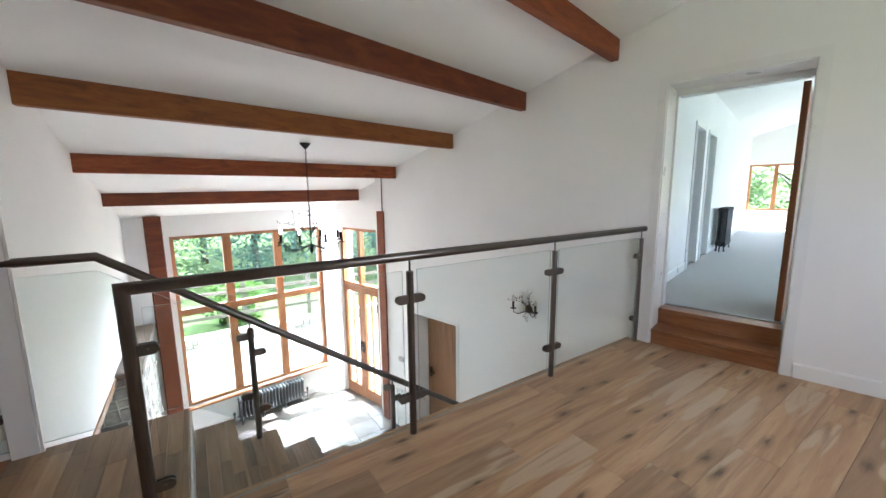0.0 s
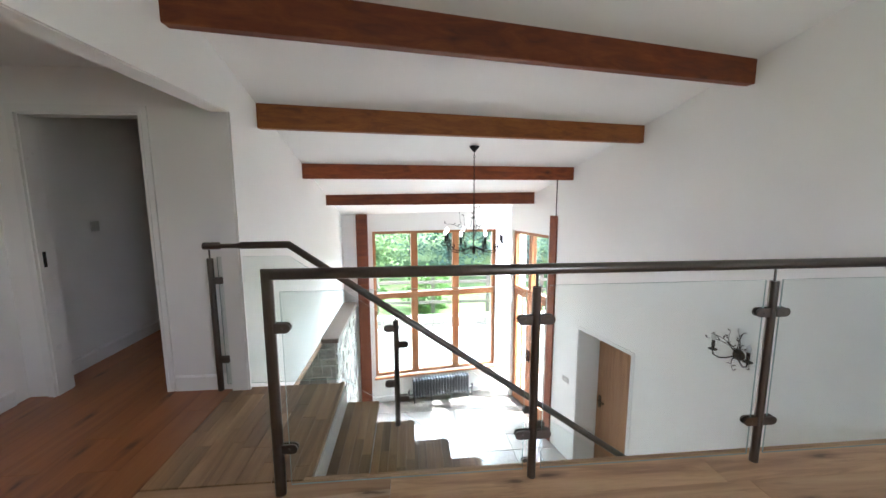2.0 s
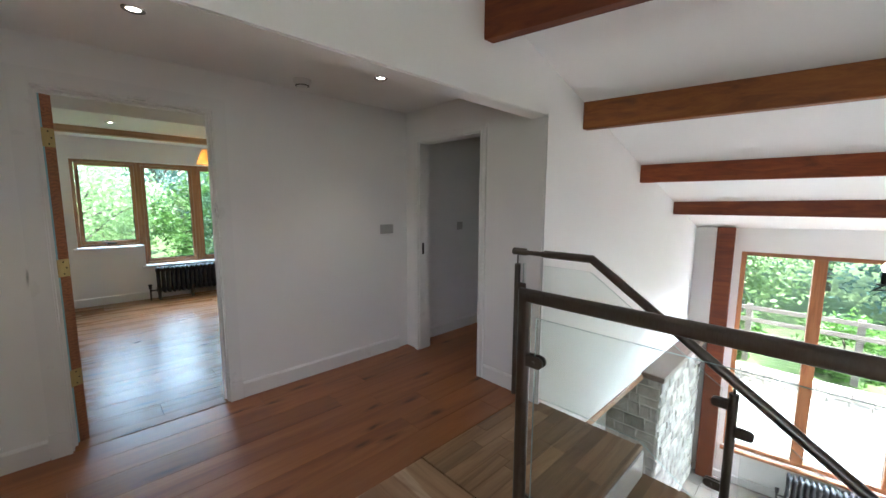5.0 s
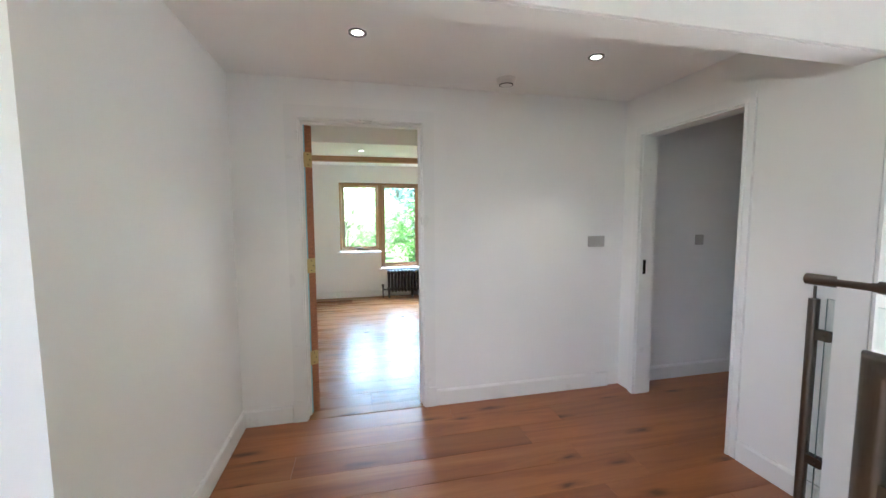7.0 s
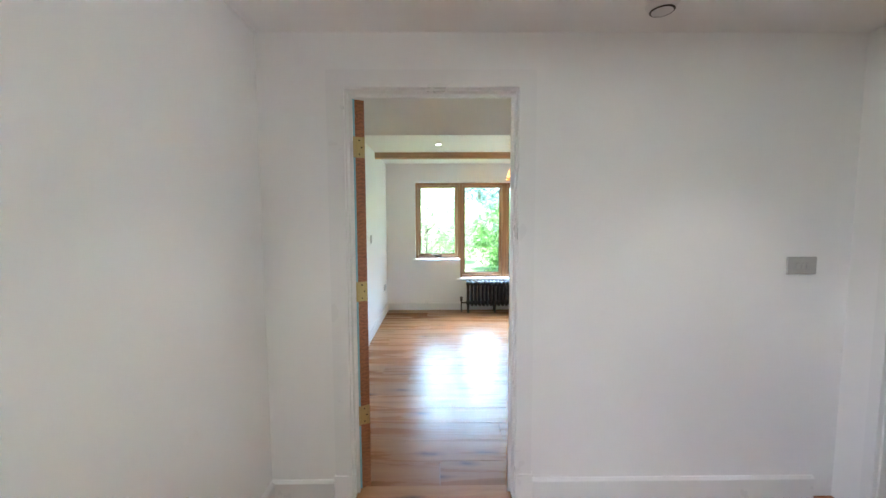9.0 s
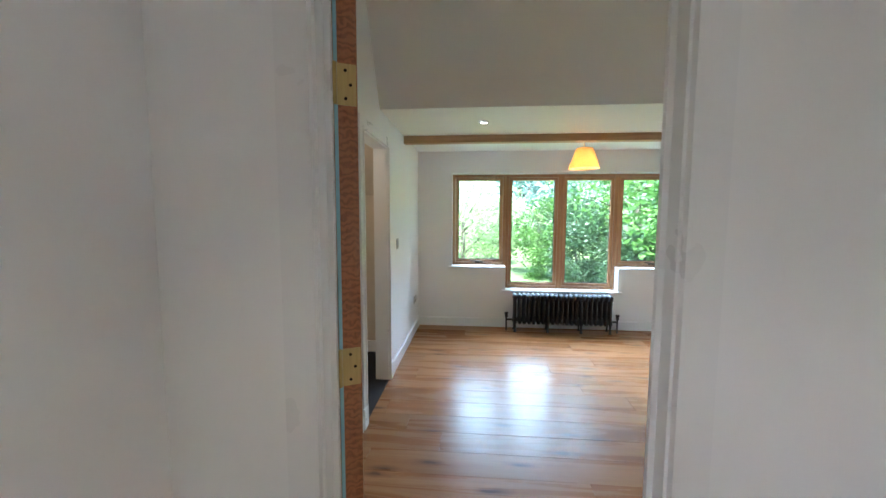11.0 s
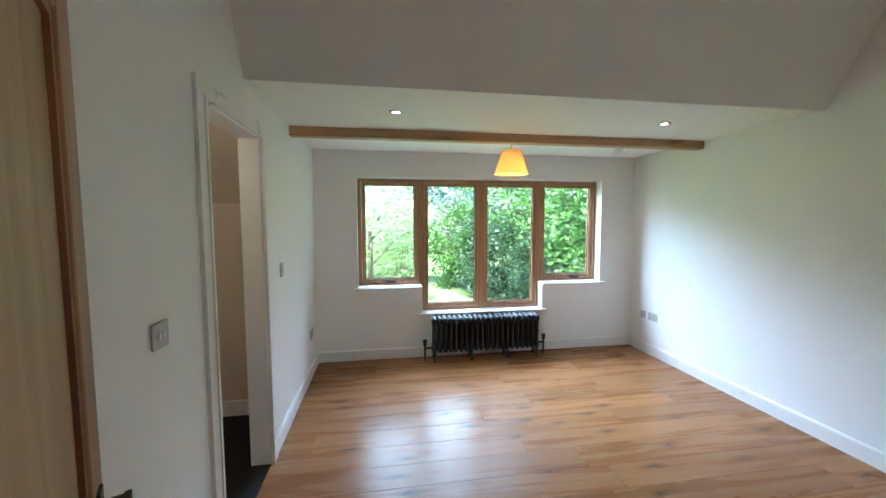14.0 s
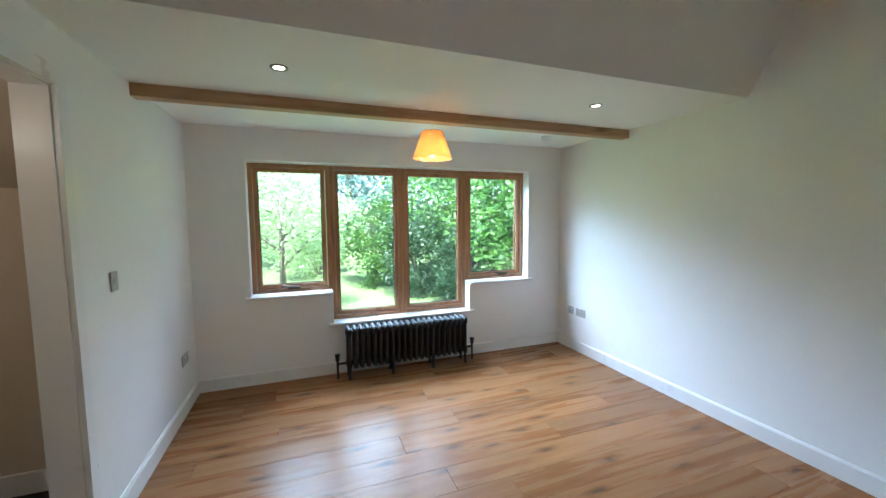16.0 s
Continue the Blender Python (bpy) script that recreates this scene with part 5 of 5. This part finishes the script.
def crown(bm, centre, radii, n, size, rnd):
    """Many small leaves in uneven clumps inside an ellipsoid."""
    cl = []
    for _ in range(max(6, n // 90)):
        while True:
            p = Vector((rnd.uniform(-1, 1), rnd.uniform(-1, 1), rnd.uniform(-1, 1)))
            if 0.35 < p.length < 1.0:
                break
        cl.append((Vector(centre) + Vector((p.x * radii[0], p.y * radii[1], p.z * radii[2])), rnd.uniform(0.22, 0.5) * min(radii)))
    for _ in range(n):
        c, r = cl[rnd.randrange(len(cl))]
        d = Vector((rnd.gauss(0, 1), rnd.gauss(0, 1), rnd.gauss(0, 0.8)))
        p = c + d.normalized() * r * rnd.random() ** 0.4
        a = Vector((rnd.gauss(0, 1), rnd.gauss(0, 1), rnd.gauss(0, 0.5))).normalized()
        b = a.cross(Vector((rnd.gauss(0, 1), rnd.gauss(0, 1), rnd.gauss(0, 1)))).normalized()
        s = size * rnd.uniform(0.6, 1.3)
        v = [bm.verts.new(p - a * s), bm.verts.new(p + b * s * 0.45), bm.verts.new(p + a * s), bm.verts.new(p - b * s * 0.45)]
        bm.faces.new(v)


def tree(name, label, x, y, h, r, mat, n=3500, size=0.1, trunk=0.14, seed=1, low=0.35):
    rnd = random.Random(seed)
    z = terrain(x, y)
    th = thing(name, label, "tree", "garden trees", m=Matrix.Translation((x, y, z - 0.05)))
    bm = bmesh.new()
    lean = (rnd.uniform(-0.2, 0.2), rnd.uniform(-0.2, 0.2))
    tube(bm, [(0, 0, 0), (lean[0] * 0.3, lean[1] * 0.3, h * 0.25), (lean[0], lean[1], h * 0.55), (lean[0] * 1.5, lean[1] * 1.5, h * 0.85)], [trunk, trunk * 0.75, trunk * 0.5, trunk * 0.15], 8)
    for _ in range(9):
        f = rnd.uniform(0.2, 0.7)
        a = rnd.uniform(0, 6.28)
        b0 = Vector((lean[0] * f, lean[1] * f, h * f * 0.9))
        e = b0 + Vector((math.cos(a) * r * 0.8, math.sin(a) * r * 0.8, h * rnd.uniform(0.1, 0.3)))
        tube(bm, [b0, b0.lerp(e, 0.5) + Vector((0, 0, 0.12)), e], [trunk * 0.4, trunk * 0.22, trunk * 0.06], 6)
    part("trunk", bm, BARK, th, smooth=True)
    bm = bmesh.new()
    crown(bm, (lean[0], lean[1], h * (0.5 + low / 2)), (r, r, h * (1 - low) / 2), n, size, rnd)
    part("crown", bm, mat, th)


def shrub(label, x, y, h, r, mat, n=2500, size=0.07, seed=1):
    rnd = random.Random(seed)
    th = thing("shrub", label, "shrub", "garden shrubs", m=Matrix.Translation((x, y, terrain(x, y) - 0.03)))
    bm = bmesh.new()
    for _ in range(7):
        a = rnd.uniform(0, 6.28)
        tube(bm, [(0, 0, 0), (math.cos(a) * r * 0.3, math.sin(a) * r * 0.3, h * 0.4), (math.cos(a) * r * 0.6, math.sin(a) * r * 0.6, h * 0.8)], [0.03, 0.02, 0.006], 5)
    part("stems", bm, BARK, th)
    bm = bmesh.new()
    crown(bm, (0, 0, h * 0.5), (r, r, h * 0.52), n, size, rnd)
    part("foliage", bm, mat, th)


# garden behind the bedroom
tree("apple_tree", "small old apple tree with pale leaves on the lawn", -12.0, 0.55, 3.9, 1.7, LEAF_PALE, 6500, 0.06, 0.10, 3, 0.32)
tree("tree", "tall hazy blue-green tree at the garden's edge", -24.0, 3.4, 9.5, 3.2, LEAF_HAZY, 8000, 0.13, 0.2, 5, 0.1)
tree("tree", "bright leafy tree leaning over the lawn", -13.5, 6.0, 6.2, 2.3, LEAF, 11000, 0.085, 0.15, 7, 0.05)
tree("tree", "bright broad-leaved tree close to the house", -10.6, 6.6, 5.2, 1.8, LEAF, 8000, 0.095, 0.13, 9, 0.02)
tree("tree", "pale flowering tree beyond the lawn", -19.0, -1.6, 6.5, 2.8, LEAF_PALE, 7000, 0.10, 0.15, 11, 0.15)
tree("tree", "green tree far behind the orchard", -26.0, -6.0, 9.0, 4.5, LEAF, 5200, 0.2, 0.25, 13, 0.05)
tree("tree", "green tree far behind the orchard", -30.0, 8.0, 10.0, 5.0, LEAF_HAZY, 5200, 0.22, 0.25, 15, 0.05)
shrub("dark evergreen shrub at the lawn's edge", -13.0, 4.2, 2.7, 0.95, LEAF_DARK, 8000, 0.05, 21)
shrub("dark ivy-clad shrub at the lawn's edge", -11.6, 5.0, 2.1, 0.75, LEAF_DARK, 6500, 0.045, 22)
shrub("green shrub beside the lawn", -15.0, 3.3, 3.0, 1.1, LEAF, 6500, 0.06, 23)
shrub("low green shrub beside the lawn", -11.0, 5.7, 1.3, 0.8, LEAF_PALE, 4000, 0.05, 24)
shrub("light green shrub beyond the lawn", -17.0, 1.5, 2.2, 1.4, LEAF_PALE, 3000, 0.08, 25)
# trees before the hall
for i, (x, y, h, r, mt) in enumerate(((-1.5, 17.5, 7.5, 2.6, LEAF_PALE), (2.6, 20.0, 8.5, 3.4, LEAF_HAZY), (6.5, 19.0, 8.0, 3.2, LEAF_HAZY), (11.0, 17.5, 8.0, 3.2, LEAF_HAZY), (-6.0, 21.0, 9.0, 3.6, LEAF), (16.0, 19.0, 8.5, 3.6, LEAF), (14.0, 10.5, 7.0, 2.8, LEAF_HAZY), (19, 13, 8, 3.2, LEAF), (0.6, 24.0, 10.0, 4.0, LEAF_HAZY), (5.5, 25.0, 10.0, 4.2, LEAF_HAZY), (10.5, 24.0, 10.0, 4.0, LEAF), (-4.5, 26.0, 10.0, 4.2, LEAF_HAZY))):
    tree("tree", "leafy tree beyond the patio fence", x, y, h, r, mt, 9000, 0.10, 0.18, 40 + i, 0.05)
shrub("bright green shrub behind the fence", 1.2, 13.6, 1.6, 0.9, LEAF, 2400, 0.07, 61)
shrub("bright green shrub behind the fence", -1.2, 13.2, 1.4, 0.8, LEAF, 2400, 0.07, 62)
# trees seen from the far room
for i, (x, y) in enumerate(((24, 5), (25, 9.5), (27, 13), (26, 1.5))):
    tree("tree", "leafy tree outside the far room", x, y, 7.5, 3.0, (LEAF_PALE, LEAF)[i % 2], 3600, 0.16, 0.2, 80 + i, 0.05)


# ---- floor pieces ----
def planks(parent, name, mat, x0, x1, y0, y1, along, width, length, z=0.0, gap=0.0009, seed=5, xmax=None):
    """Boards laid in rows with staggered ends; each is a piece of the floor."""
    rnd = random.Random(seed)
    a0, a1, c0, c1 = (x0, x1, y0, y1) if along == "x" else (y0, y1, x0, x1)
    cache = {}
    rows = max(1, round((c1 - c0) / width))
    w = (c1 - c0) / rows
    for r in range(rows):
        a = a0 - rnd.uniform(0, length)
        while a < a1 - 0.001:
            ln = rnd.choice((0.7, 0.85, 1.0, 1.15)) * length
            s, e = max(a, a0), min(a + ln, a1)
            a += ln
            if e - s < 0.02:
                continue
            key = round(e - s, 3)
            if key not in cache:
                bm = bmesh.new()
                hl, hw, ch = key / 2 - gap, w / 2 - gap, 0.0002
                lo = [(-hl, -hw, -0.02), (hl, -hw, -0.02), (hl, hw, -0.02), (-hl, hw, -0.02)]
                mid = [(p, q, -ch) for p, q, _ in lo]
                top = [(-hl + ch, -hw + ch, 0), (hl - ch, -hw + ch, 0), (hl - ch, hw - ch, 0), (-hl + ch, hw - ch, 0)]
                rings = [[bm.verts.new(p if along == "x" else (p[1], p[0], p[2])) for p in ring] for ring in (lo, mid, top)]
                for p, q in zip(rings, rings[1:]):
                    for i in range(4):
                        bm.faces.new((p[i], p[(i + 1) % 4], q[(i + 1) % 4], q[i]))
                bm.faces.new(rings[2])
                cache[key] = mesh_of(name, bm, mat)
            ob = new(name, cache[key])
            ob.parent = parent
            ca, cc = (s + e) / 2, c0 + (r + 0.5) * w
            ob.location = (ca, cc, z + rnd.uniform(-0.0002, 0)) if along == "x" else (cc, ca, z + rnd.uniform(-0.0002, 0))


planks(landing, "plank", OAK_X, -0.84, 4.45, -1.5, 1.975, "x", 0.205, 1.7)
planks(landing, "stave", STAVE, -0.84, -0.03, 1.985, 3.0, "y", 0.088, 0.5, seed=8)
boxes("nosing", OAK_X, landing, (-0.05, rw(1.98) + 0.02, 1.968, 1.998, -0.045, 0.006), bevel=0.006)
boxes("nosing", STAVE, landing, (-0.048, -0.012, 1.999, 3.02, -0.036, 0.0015), bevel=0.006)
planks(passage, "plank", OAK_RED, -2.262, -0.842, 0.135, 5.2, "y", 0.19, 2.0, seed=11)
planks(bedroom_floor, "plank", OAK_Y, -6.332, -2.36, 0.16, 3.90, "y", 0.205, 2.0, seed=13)
boxes("threshold", OAK_Y, bedroom_floor, (-2.36, -2.25, 0.552, 1.352, -0.02, 0.004), bevel=0.003)

rnd = random.Random(17)
tile = {}
for i in range(11):
    for j in range(14):
        x, y = -1.15 + i * 0.405, 1.9 + j * 0.405
        if x > rw(y) + 0.3 or y > 7.25 + 0.14 * x:
            continue
        if not tile:
            bm = bmesh.new()
            box(bm, 0.003, 0.402, 0.003, 0.402, -0.012, 0.0, bevel=0.002)
            tile["m"] = mesh_of("tile", bm, SLATE)
        ob = new("tile", tile["m"])
        ob.parent = hall_floor
        ob.location = (x, y, HALL_FLOOR + rnd.uniform(-0.001, 0))
